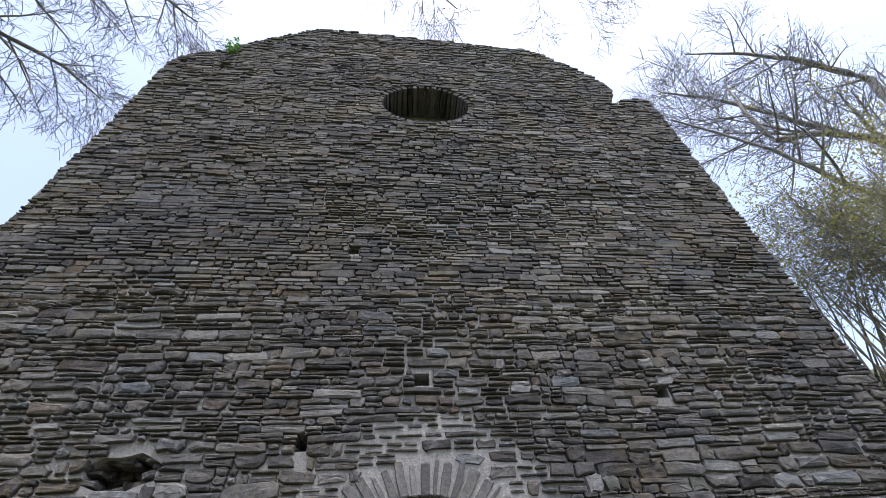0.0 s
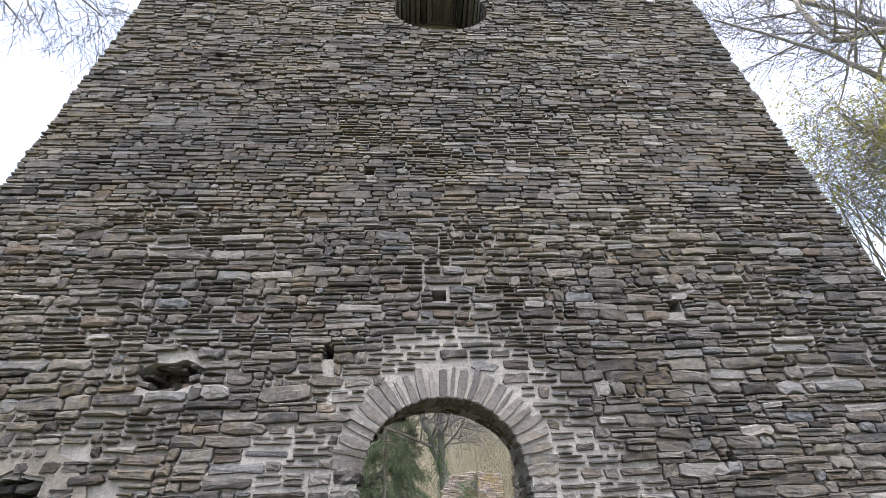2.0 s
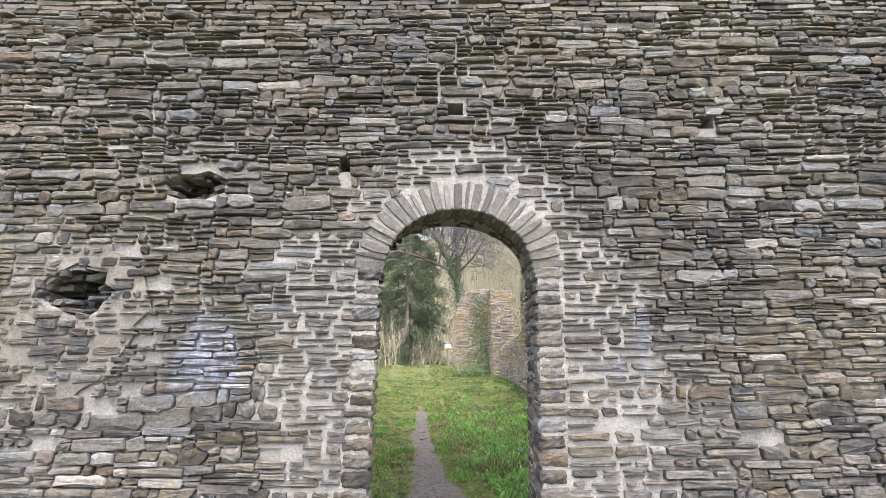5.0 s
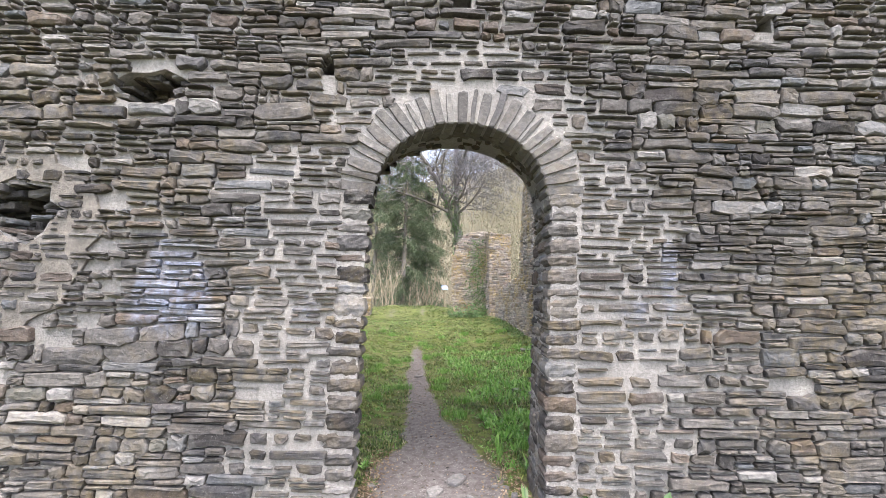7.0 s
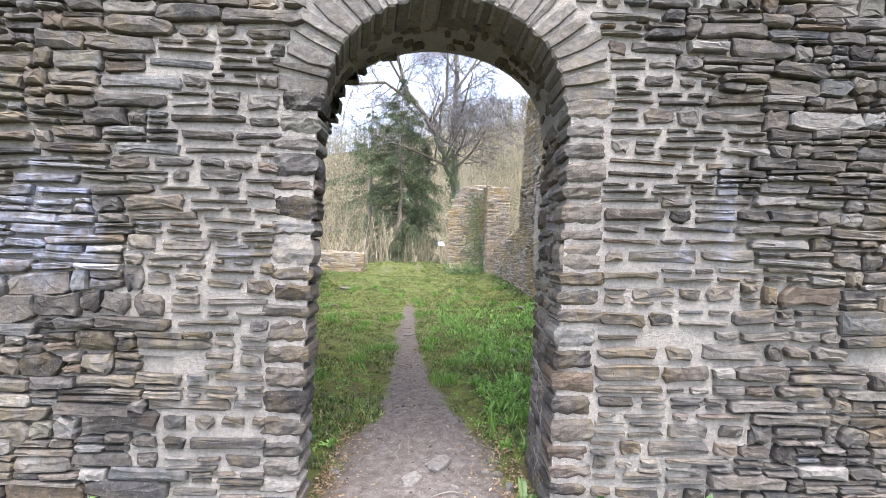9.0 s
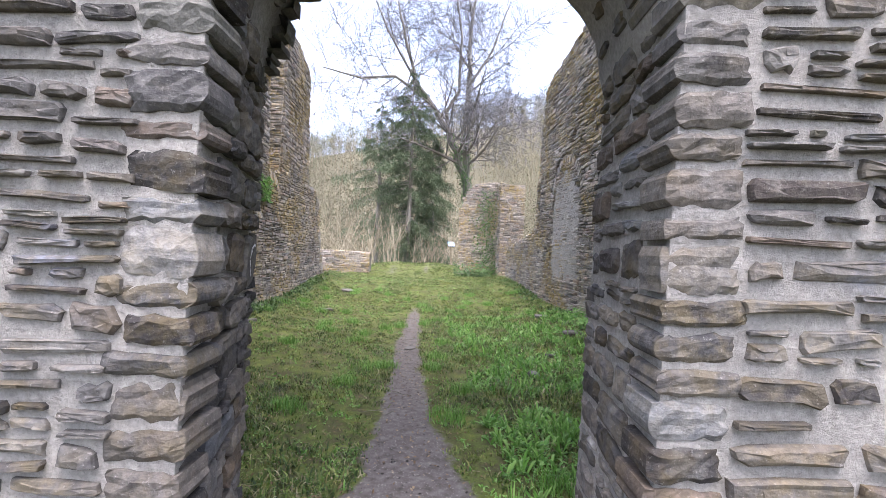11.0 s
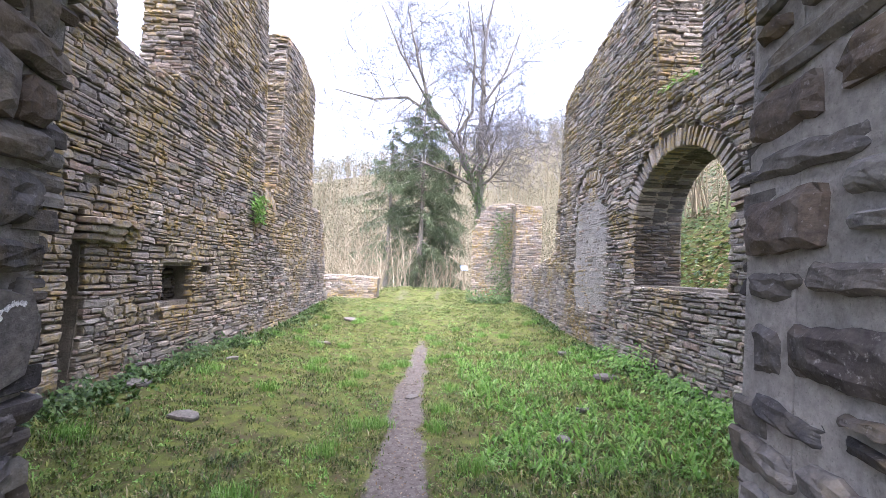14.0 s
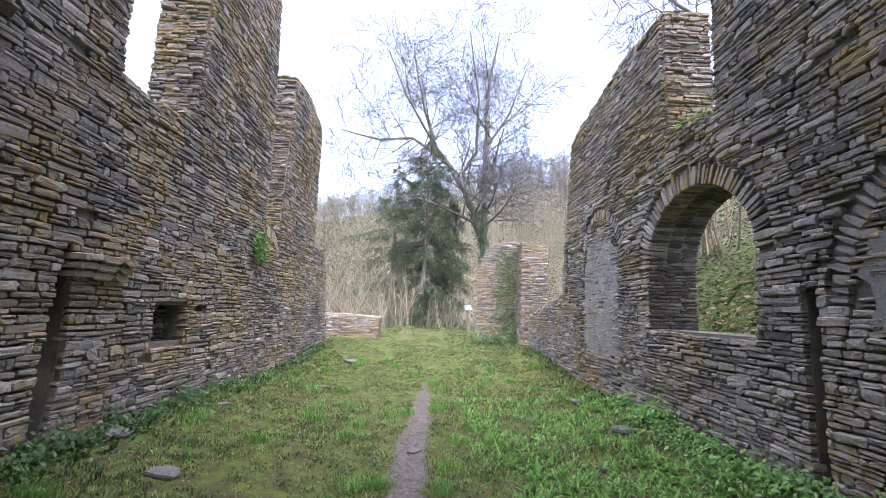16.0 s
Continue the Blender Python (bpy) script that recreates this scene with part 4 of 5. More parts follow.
def wall_herbs(r):
    side = r.random() < 0.6
    Y = r.uniform(0.3, 14)
    if noise.noise((Y * 0.7, 3.0 if side else 8.0, 1.0)) < -0.25:
        return None
    d = abs(r.gauss(0, 0.22))
    return (LEFT_X + 0.1 + d if side else RIGHT_X - 0.1 - d), Y, 1.0


rosettes("broad_leaf_herbs", "lush broad-leaved green herbs", 3300, right_herbs, (5, 10), (0.06, 0.17), (0.006, 0.013), HERB, 3)
rosettes("low_weeds", "small green weeds among the grass", 7500, any_herbs, (4, 8), (0.03, 0.09), (0.006, 0.012), HERB, 4)
rosettes("wall_foot_weeds", "dark green weeds along the foot of the walls", 1500, wall_herbs, (4, 8), (0.05, 0.15), (0.01, 0.02), IVY, 5)


def leaf_cloud(name, label, material, count, spot, size, seed, parent=None, category="ivy", kind="stuff"):
    """Many small pointed leaves; spot(r) gives a place and the way that they face."""
    r = random.Random(seed)
    verts, faces = [], []
    for i in range(count):
        c, nrm = spot(r)
        nrm = (Vector(nrm) + Vector((r.uniform(-0.6, 0.6), r.uniform(-0.6, 0.6), r.uniform(-0.4, 0.8)))).normalized()
        t = nrm.cross(Vector((r.uniform(-1, 1), r.uniform(-1, 1), r.uniform(-1, 1)))).normalized()
        b = nrm.cross(t)
        s = r.uniform(*size)
        c = Vector(c)
        k = len(verts)
        verts += [c - t * s, c + b * s * 0.55 + nrm * s * 0.15, c + t * s * 1.1, c - b * s * 0.55 + nrm * s * 0.15]
        faces += [(k, k + 1, k + 2), (k, k + 2, k + 3)]
    me = bpy.data.meshes.new(name)
    me.from_pydata(verts, [], faces)
    me.materials.append(material)
    ob = new(name, me)
    if parent:
        ob.parent = parent
        return ob
    return tagged(ob, label, category, kind=kind)


def on_left(s0, s1, z0, z1):
    def spot(r):
        k = r.random()
        s, z = s0 + (s1 - s0) * (0.5 + 0.5 * r.gauss(0, 0.45)), z0 + (z1 - z0) * k
        return left_place(s, 0.05 + 0.1 * r.random(), z), nave(1, 0) - nave(0, 0)
    return spot


leaf_cloud("wall_ivy", "small green creeper hanging in the nave wall", HERB, 260, on_left(7.7, 8.5, 2.55, 3.15), (0.03, 0.06), 11)


def on_apse(r):
    s = r.gauss(1.25, 0.3)
    z = 0.3 + 4.0 * r.random() ** 1.1
    return nave(1.75 + s, 17.28 - 0.2 * s + 0.02, z) - (nave(0, 1) - nave(0, 0)) * r.uniform(0.02, 0.1), (0, -1, 0.2)


def left_foot(r):
    s = 2.2 + 5.5 * r.random() ** 1.2
    high = 0.2 * max(0.1, 0.45 + noise.noise((s * 1.3, 0.0, 77.0)))
    d = abs(r.gauss(0, 0.13))
    z = abs(r.gauss(0, high)) * math.exp(-d * 3)
    return nave(LEFT_X + 0.05 + d, s, floor_z(LEFT_X + 0.05 + d, s) + 0.01 + z), nave(1, 0, 0.7) - nave(0, 0)


leaf_cloud("wall_foot_ivy", "ivy spreading along the foot of the nave wall", IVY, 2600, left_foot, (0.018, 0.045), 24)


def right_foot(r):
    s = 1.0 + 6.5 * r.random()
    high = 0.2 * max(0.1, 0.5 + noise.noise((s * 1.1, 0.0, 97.0)))
    d = abs(r.gauss(0, 0.3))
    z = abs(r.gauss(0, high)) * math.exp(-d * 2)
    return nave(RIGHT_X - 0.05 - d, s, floor_z(RIGHT_X - 0.05 - d, s) + 0.01 + z), nave(-1, 0, 0.8) - nave(0, 0)


leaf_cloud("wall_foot_nettles", "low green leafy growth at the foot of the nave wall", HERB, 3200, right_foot, (0.02, 0.05), 25, category="plants")
leaf_cloud("apse_ivy", "dark ivy climbing the broken apse wall", IVY, 800, on_apse, (0.03, 0.06), 12)


def apse_foot(r):
    X = r.uniform(1.5, 3.6)
    return nave(X, 17.0 - abs(r.gauss(0, 0.25)), floor_z(X, 16.9) + abs(r.gauss(0, 0.25))), (0, -0.7, 0.7)


leaf_cloud("apse_foot_ivy", "ivy at the foot of the apse wall", IVY, 900, apse_foot, (0.03, 0.07), 13)


def on_gap(r):
    s = r.uniform(4.5, 5.8)
    return right_place(s, r.uniform(-0.3, 0.08), 4.5 + 0.1 * (s - 4.5) + abs(r.gauss(0, 0.09))), (-0.5, 0, 1)


leaf_cloud("gap_weeds", "weeds growing in the broken wall gap", HERB, 160, on_gap, (0.03, 0.06), 14)


def on_bank(r):
    X, Y = r.uniform(4.7, 13), r.uniform(1.0, 14)
    q = nave(X, Y)
    return (q[0], q[1], ground_height(q[0], q[1]) + abs(r.gauss(0, 0.12))), (-0.4, 0, 1)


leaf_cloud("bank_ivy", "ivy and low green plants on the bank", IVY, 20000, on_bank, (0.03, 0.07), 15)
leaf_cloud("bank_leaves", "fallen brown leaves on the bank", DEAD, 5000, on_bank, (0.04, 0.08), 16)


def door_litter(r):
    side = r.random() < 0.5
    y = r.uniform(4.0, 5.6)
    x = (door_left(0) - 0.02 + abs(r.gauss(0, 0.12))) if side else (door_right(0) - abs(r.gauss(0, 0.16)))
    return (x, y, ground_height(x, y) + r.uniform(0.005, 0.05)), (0, 0, 1)


leaf_cloud("leaf_litter", "dry fallen leaves in the doorway corners", DEAD, 1700, door_litter, (0.007, 0.018), 17, category="leaves")


def lawn_litter(r):
    X, Y = r.uniform(-3.6, 3.4), r.uniform(0, 9)
    q = nave(X, Y)
    return (q[0], q[1], ground_height(q[0], q[1]) + 0.015), (0, 0, 1)


leaf_cloud("lawn_litter", "dead leaf scraps in the grass", DEAD, 8000, lawn_litter, (0.006, 0.018), 18, category="leaves")


def outer_foot(r):
    x = r.choice([r.uniform(-4.2, -0.2), r.uniform(1.4, 5.3)])
    y = FRONT - abs(r.gauss(0.04, 0.1))
    return (x, y, ground_height(x, y) + abs(r.gauss(0, 0.07))), (0, -0.6, 0.8)


leaf_cloud("outer_foot_ivy", "ivy at the foot of the west wall", IVY, 1500, outer_foot, (0.02, 0.05), 19)


def plant(name, label, x, y, leaves, length, width, seed, rise=(0.7, 1.4), material=HERB):
    r = random.Random(seed)
    ob = tagged(new(name), label, "plant")
    ob.location = (x, y, ground_height(x, y))
    for j in range(leaves):
        soup = Soup()
        leaf_strip(soup, Vector((r.uniform(-0.02, 0.02), r.uniform(-0.02, 0.02), 0)), r.uniform(0, 6.283), r.uniform(*length), r.uniform(*width), r.uniform(*rise), r.uniform(0.3, 0.6), r, 5)
        part("leaf", soup.mesh("leaf", material), ob)


plant("dandelion_plant", "lush green dandelion beside the doorway jamb", 1.17, 4.42, 44, (0.08, 0.22), (0.006, 0.012), 1, material=IVY)
plant("daffodil_tuft", "upright narrow green leaves beside the path", 1.12, 5.42, 24, (0.1, 0.17), (0.0025, 0.004), 2, (1.6, 2.2))
plant("weed_clump", "green leafy weed clump by the doorway", 1.3, 5.62, 20, (0.08, 0.15), (0.006, 0.011), 3)
plant("weed_clump", "green leafy weed clump by the doorway", -0.16, 5.25, 26, (0.06, 0.13), (0.006, 0.011), 4)


# ---- stones and twigs on the ground ----
def flat_stone(x, y, w, d, h, seed, label="flat grey slate slab lying in the grass"):
    r = random.Random(seed)
    n = 7
    ring = [(w / 2 * math.cos(6.283 * i / n) * r.uniform(0.65, 1.25), d / 2 * math.sin(6.283 * i / n) * r.uniform(0.65, 1.25)) for i in range(n)]
    verts = []
    for sc, z in ((0.9, -0.02), (1.0, h * 0.6), (0.93, h), (0.5, h * 1.04)):
        verts += [(a * sc, b * sc, z + r.uniform(-0.1, 0.1) * h) for a, b in ring]
    faces = [(lv * n + i, lv * n + (i + 1) % n, (lv + 1) * n + (i + 1) % n, (lv + 1) * n + i) for lv in range(3) for i in range(n)] + [tuple(3 * n + i for i in range(n))]
    me = bpy.data.meshes.new("stone_slab")
    me.from_pydata(verts, [], faces)
    me.materials.append(LOOSE)
    ob = tagged(new("stone_slab", me), label, "stone", "loose stones on the ground")
    ob.matrix_world = pose(x, y, ground_height(x, y) - 0.004, r.uniform(-3, 3), r.uniform(-3, 3), r.uniform(0, 180))


SLABS = [(3.1, 10.9, 0.72, 0.4, 0.07), (-2.1, 8.6, 0.42, 0.28, 0.05), (3.0, 12.85, 0.36, 0.3, 0.05), (-3.45, 12.5, 0.4, 0.3, 0.05), (-2.4, 16.6, 0.6, 0.45, 0.06), (-2.2, 13.5, 0.4, 0.25, 0.05),
         (-3.1, 9.2, 0.4, 0.3, 0.05), (-2.9, 11.0, 0.22, 0.16, 0.04), (1.9, 8.6, 0.2, 0.15, 0.06), (2.4, 9.6, 0.25, 0.16, 0.05), (3.4, 11.9, 0.2, 0.15, 0.04)]
for i, q in enumerate(SLABS):
    flat_stone(*q, seed=200 + i)
for i, (x, y, w, d, h) in enumerate([(0.49, 4.8, 0.2, 0.15, 0.025), (0.68, 5.02, 0.3, 0.15, 0.03), (0.78, 4.69, 0.07, 0.05, 0.02), (0.17, 10.05, 0.3, 0.2, 0.02), (0.6, 5.0, 0.05, 0.04, 0.02),
                                     (0.2, 5.4, 0.06, 0.04, 0.015), (1.08, 4.85, 0.09, 0.06, 0.03), (1.12, 4.66, 0.08, 0.06, 0.05), (1.0, 4.9, 0.06, 0.05, 0.02), (-0.05, 4.9, 0.1, 0.07, 0.02)]):
    flat_stone(x, y, w, d, h, 300 + i, "small pale slate piece on the bare path")


def pebbles():
    r = random.Random(5)
    soup = Soup()
    for i in range(900):
        y = 3.4 + 9.6 * r.random() ** 1.6
        x = path_x(y) + r.gauss(0, 0.28 if y < 7 else 0.14)
        s = r.uniform(0.004, 0.014)
        z = ground_height(x, y)
        k = [(1, 0, 0), (0, 1, 0), (-1, 0, 0), (0, -1, 0), (0, 0, 0.7), (0, 0, -0.7)]
        soup.add([(x + a * s * r.uniform(0.7, 1.4), y + b * s * r.uniform(0.7, 1.4), z + c * s) for a, b, c in k], [(0, 1, 4), (1, 2, 4), (2, 3, 4), (3, 0, 4)])
    tagged(new("pebbles", soup.mesh("pebbles", SLATE)), "small pale pebbles trodden into the path", "pebbles", kind="stuff")


pebbles()


# ---- trees ----
def twig(points, radius, seed, label="dry brown twig lying on the path"):
    r = random.Random(seed)
    soup = Soup()
    pts = [Vector((x, y, ground_height(x, y) + radius + r.uniform(0, 0.015))) for x, y in points]
    base = pts[0].copy()
    tube(soup, [p - base for p in pts], [radius * (1 - 0.6 * i / len(pts)) for i in range(len(pts))], 5)
    ob = tagged(new("twig", soup.mesh("twig", BARK)), label, "twig", "twigs on the path")
    ob.location = base


def tube(soup, pts, radii, sides):
    n = len(pts)
    verts, faces = [], []
    for i, p in enumerate(pts):
        d = (pts[min(i + 1, n - 1)] - pts[max(i - 1, 0)])
        d = d.normalized() if d.length > 1e-6 else Vector((0, 0, 1))
        u = d.orthogonal().normalized()
        w = d.cross(u)
        for j in range(sides):
            a = 6.28319 * j / sides
            verts.append(tuple(p + (u * math.cos(a) + w * math.sin(a)) * radii[i]))
    for i in range(n - 1):
        for j in range(sides):
            a, b = i * sides + j, i * sides + (j + 1) % sides
            faces.append((a, b, b + sides, a + sides))
    soup.add(verts, faces)


def limb_points(p, d, length, r, segs, wander, lift):
    pts, d = [p], d.normalized()
    for i in range(segs):
        d = (d + Vector((r.uniform(-1, 1), r.uniform(-1, 1), r.uniform(-1, 1))) * wander + Vector((0, 0, lift))).normalized()
        pts.append(pts[-1] + d * (length / segs))
    return pts


def along(pts, k):
    f = k * (len(pts) - 1)
    i = min(int(f), len(pts) - 2)
    return pts[i].lerp(pts[i + 1], f - i), (pts[i + 1] - pts[i]).normalized()


def sprout(wood, fine, tips, pts, r0, r1, level, plan, r, lift=0.06, thin=0.006):
    """Branches off the line pts; plan: for each level the count, length and spread."""
    if level >= len(plan):
        tips.append(pts[-1])
        tips.append(pts[len(pts) // 2])
        return
    count, length, spread, first = plan[level]
    for i in range(count):
        k = first + (1 - first) * (i + r.random()) / count
        p, d = along(pts, k)
        q = d.orthogonal().normalized()
        q.rotate(Matrix.Rotation(r.uniform(0, 6.283), 3, d))
        nd = (d * (1 - spread) + q * spread).normalized()
        ln = length * r.uniform(0.6, 1.2) * (1.15 - 0.5 * k)
        rad = max(thin, (r0 + (r1 - r0) * k) * r.uniform(0.4, 0.6))
        line = limb_points(p, nd, ln, r, 4 if level < 2 else 3, 0.16, lift)
        end = max(thin * 0.7, rad * 0.3)
        radii = [rad + (end - rad) * m / (len(line) - 1) for m in range(len(line))]
        tube(wood if rad > 0.03 else fine, line, radii, 5 if rad > 0.03 else 3)
        sprout(wood, fine, tips, line, rad, end, level + 1, plan, r, lift, thin)


def bare_tree(name, label, trunk, limbs, plan, seed, leaf=None, leaf_count=0, leaf_size=(0.02, 0.05), bark=None, twig=None, lift=0.06, thin=0.012):
    """trunk and limbs: lines of (place, radius)."""
    r = random.Random(seed)
    ob = tagged(new(name), label, "tree")
    ob.location = trunk[0][0]
    wood, fine, tips = Soup(), Soup(), []
    off = Vector(trunk[0][0])
    for line in [trunk] + limbs:
        ctl = [Vector(p) - off for p, _ in line]
        rad = [q for _, q in line]
        pts, rr = [], []
        for i in range(len(ctl) - 1):
            for m in range(4):
                k = m / 4
                jit = Vector((r.uniform(-1, 1), r.uniform(-1, 1), 0)) * rad[i] * 0.35
                pts.append(ctl[i].lerp(ctl[i + 1], k) + (jit if i + m else Vector()))
                rr.append(rad[i] + (rad[i + 1] - rad[i]) * k)
        pts.append(ctl[-1])
        rr.append(rad[-1])
        tube(wood, pts, rr, 8)
        if line is not trunk or not limbs:
            sprout(wood, fine, tips, pts, rr[0], rr[-1], 0, plan, r, lift, thin)
    part("trunk", wood.mesh("trunk", bark or BARK), ob)
    part("crown", fine.mesh("crown", twig or TWIG), ob)
    if leaf and tips:
        def spot(q):
            c = q.choice(tips)
            return c + Vector((q.gauss(0, 0.2), q.gauss(0, 0.2), q.gauss(0, 0.2))), (0, 0, 1)
        leaf_cloud("foliage", "", leaf, leaf_count, spot, leaf_size, seed + 1, ob)
    return ob


def N(X, Y, z):
    return tuple(nave(X, Y, z))


ASH_PLAN = [(13, 4.8, 0.72, 0.1), (11, 2.5, 0.62, 0.12), (9, 1.2, 0.55, 0.15)]
bare_tree("ash_tree", "tall bare forked ash tree with ivy on its trunk",
          [(N(3.3, 27, -1.6), 0.42), (N(3.2, 27, 3), 0.34), (N(3.1, 27, 6.1), 0.3)],
          [[(N(3.1, 27, 5.8), 0.26), (N(2.4, 27, 8.0), 0.24), (N(1.7, 26.9, 9.7), 0.21), (N(0.4, 26.7, 11.5), 0.17), (N(-0.6, 26.6, 12.8), 0.14), (N(-1.4, 26.4, 15.6), 0.1), (N(-2.2, 26.2, 19), 0.05)],
           [(N(3.1, 27, 5.8), 0.25), (N(2.95, 27, 9.0), 0.22), (N(3.05, 27.2, 13), 0.18), (N(3.1, 27.4, 17.3), 0.12), (N(3.8, 27.6, 22), 0.04)],
           [(N(1.75, 26.9, 9.6), 0.14), (N(1.5, 26.8, 11), 0.13), (N(2.3, 26.7, 12.4), 0.12), (N(2.4, 26.6, 16), 0.08), (N(1.6, 26.4, 21), 0.03)],
           [(N(0.4, 26.7, 11.5), 0.12), (N(-2.0, 26.2, 13.0), 0.1), (N(-4.2, 25.8, 12.6), 0.08), (N(-6.6, 25.4, 13.0), 0.04)],
           [(N(3.05, 27.2, 13), 0.1), (N(4.6, 27, 15.5), 0.08), (N(5.6, 26.8, 18.5), 0.03)],
           [(N(-0.6, 26.6, 12.8), 0.09), (N(-2.6, 26, 16), 0.06), (N(-3.9, 25.8, 19), 0.03)],
           [(N(2.4, 27, 8.0), 0.1), (N(4.4, 26.6, 9.6), 0.07), (N(6.2, 26.2, 12.2), 0.03)]], ASH_PLAN, 21, lift=0.045, thin=0.0115)


def on_ash(r):
    z = r.uniform(-1, 9.5)
    X = 3.2 if z < 6 else (3.1 - (z - 6) * 0.38 if r.random() < 0.6 else 3.0)
    a = r.uniform(0, 6.283)
    return nave(X, 27, z) + Vector((math.cos(a), math.sin(a), 0)) * r.uniform(0.28, 0.5), (math.cos(a), math.sin(a), 0.2)


leaf_cloud("ash_trunk_ivy", "ivy climbing the trunk of the ash tree", IVY, 2600, on_ash, (0.05, 0.1), 22)


def conifer(name, label, place, height, radius, seed, count=110, low=0.04, lush=1.0):
    """A spruce with uneven, drooping boughs from which the sprays hang like curtains."""
    r = random.Random(seed)
    g = np.random.default_rng(seed)
    ob = tagged(new(name), label, "tree")
    ob.location = place
    wood, sprays = Soup(), []
    top = Vector((0.15, 0, height))
    tube(wood, [Vector((0, 0, 0)), top * 0.5 + Vector((0.1, 0, 0)), top], [0.22, 0.12, 0.015], 7)
    for i in range(count):
        k = (i + r.random()) / count
        z = height * (low + (0.99 - low) * k)
        reach = radius * min(1, 1.9 * (1 - k) ** 0.75) * r.choice((0.3, 0.55, 0.75, 0.95, 1.2)) * r.uniform(0.8, 1.1) + 0.2
        a = r.uniform(0, 6.283)
        d = Vector((math.cos(a), math.sin(a), 0))
        sag = r.uniform(0.35, 0.75)
        line = [Vector((0.15 * z / height, 0, z)) + d * reach * m / 6 + Vector((0, 0, reach * (0.16 * m / 6 - sag * (m / 6) ** 2 + 0.5 * max(0, m / 6 - 0.7)))) for m in range(7)]
        tube(wood, line, [0.028 * (1 - 0.13 * m) for m in range(7)], 3)
        pts = np.array([tuple(p) for p in line])
        n = int((10 + 26 * reach) * lush)
        f = g.uniform(0.15, 1, n) ** 0.75 * 6
        i0 = np.minimum(f.astype(int), 5)
        start = pts[i0] + (pts[i0 + 1] - pts[i0]) * (f - i0)[:, None]
        sprays.append(np.concatenate([start, np.tile([d[0], d[1]], (n, 1))], 1))
    q = np.concatenate(sprays)
    # each hanging spray carries short needle tufts along it
    n, per = len(q), 7
    ln = g.uniform(0.25, 0.8, n) * np.minimum(1, 0.35 + (height - q[:, 2]) * 0.25)
    way = np.stack([q[:, 3] * 0.3 + g.normal(0, 0.4, n), q[:, 4] * 0.3 + g.normal(0, 0.4, n), -g.uniform(0.5, 1.2, n)], 1)
    way /= np.linalg.norm(way, axis=1)[:, None]
    t = (np.arange(per) / per)[None, :, None]
    c = (q[:, None, :3] + way[:, None, :] * ln[:, None, None] * t).reshape(-1, 3)
    wv = np.repeat(way, per, axis=0)
    twist = np.cross(wv, g.normal(0, 1, wv.shape))
    twist /= np.linalg.norm(twist, axis=1)[:, None] + 1e-9
    size = g.uniform(0.05, 0.13, len(c))[:, None]
    tipv = c + wv * size * 1.1 + twist * size * g.choice([-1.0, 1.0], len(c))[:, None]
    wide = np.cross(wv, twist) * size * 0.16
    verts = np.stack([c - wide, c + wide, tipv], 1)
    part("trunk", wood.mesh("trunk", BARK), ob)
    part("crown", pieces_mesh("crown", verts, [(0, 1, 2)], NEEDLE), ob)
    return ob


conifer("conifer_tree", "grey-green drooping spruce behind the ruin", N(-0.9, 25.5, -1.2), 14.4, 2.2, 31, 190, lush=1.6)
conifer("conifer_tree", "sparse spruce with long drooping branches", N(-3.0, 26.5, -1.2), 12.5, 3.0, 32, 70, 0.3, 0.9)
conifer("conifer_tree", "slim spruce beside a taller one", N(0.6, 27.0, -1.2), 10.5, 1.7, 33, 130, lush=1.5)


def coppice(name, label, place, stems, height, spread, seed, bark, plan, leaf=None, leaf_count=0, leaf_size=(0.03, 0.06)):
    r = random.Random(seed)
    ob = tagged(new(name), label, "shrub")
    ob.location = place
    tips = []
    for i in range(stems):
        wood = Soup()
        a = r.uniform(0, 6.283)
        d = Vector((math.cos(a) * spread * r.random(), math.sin(a) * spread * r.random(), 1))
        base = Vector((r.gauss(0, 0.25), r.gauss(0, 0.25), -0.05))
        h = height * r.uniform(0.55, 1.1)
        line = limb_points(base, d, h, r, 6, 0.07, -0.01)
        r0 = r.uniform(0.014, 0.03)
        tube(wood, line, [r0 * (1 - 0.8 * m / 6) for m in range(7)], 4)
        sprout(wood, wood, tips, line, r0, 0.004, 0, plan, r, 0.03)
        part("stem", wood.mesh("stem", bark), ob)
    if leaf:
        def spot(q):
            return q.choice(tips) + Vector((q.gauss(0, 0.15), q.gauss(0, 0.15), q.gauss(0, 0.15))), (0, 0, 1)
        leaf_cloud("foliage", "", leaf, leaf_count, spot, leaf_size, seed + 1, ob)


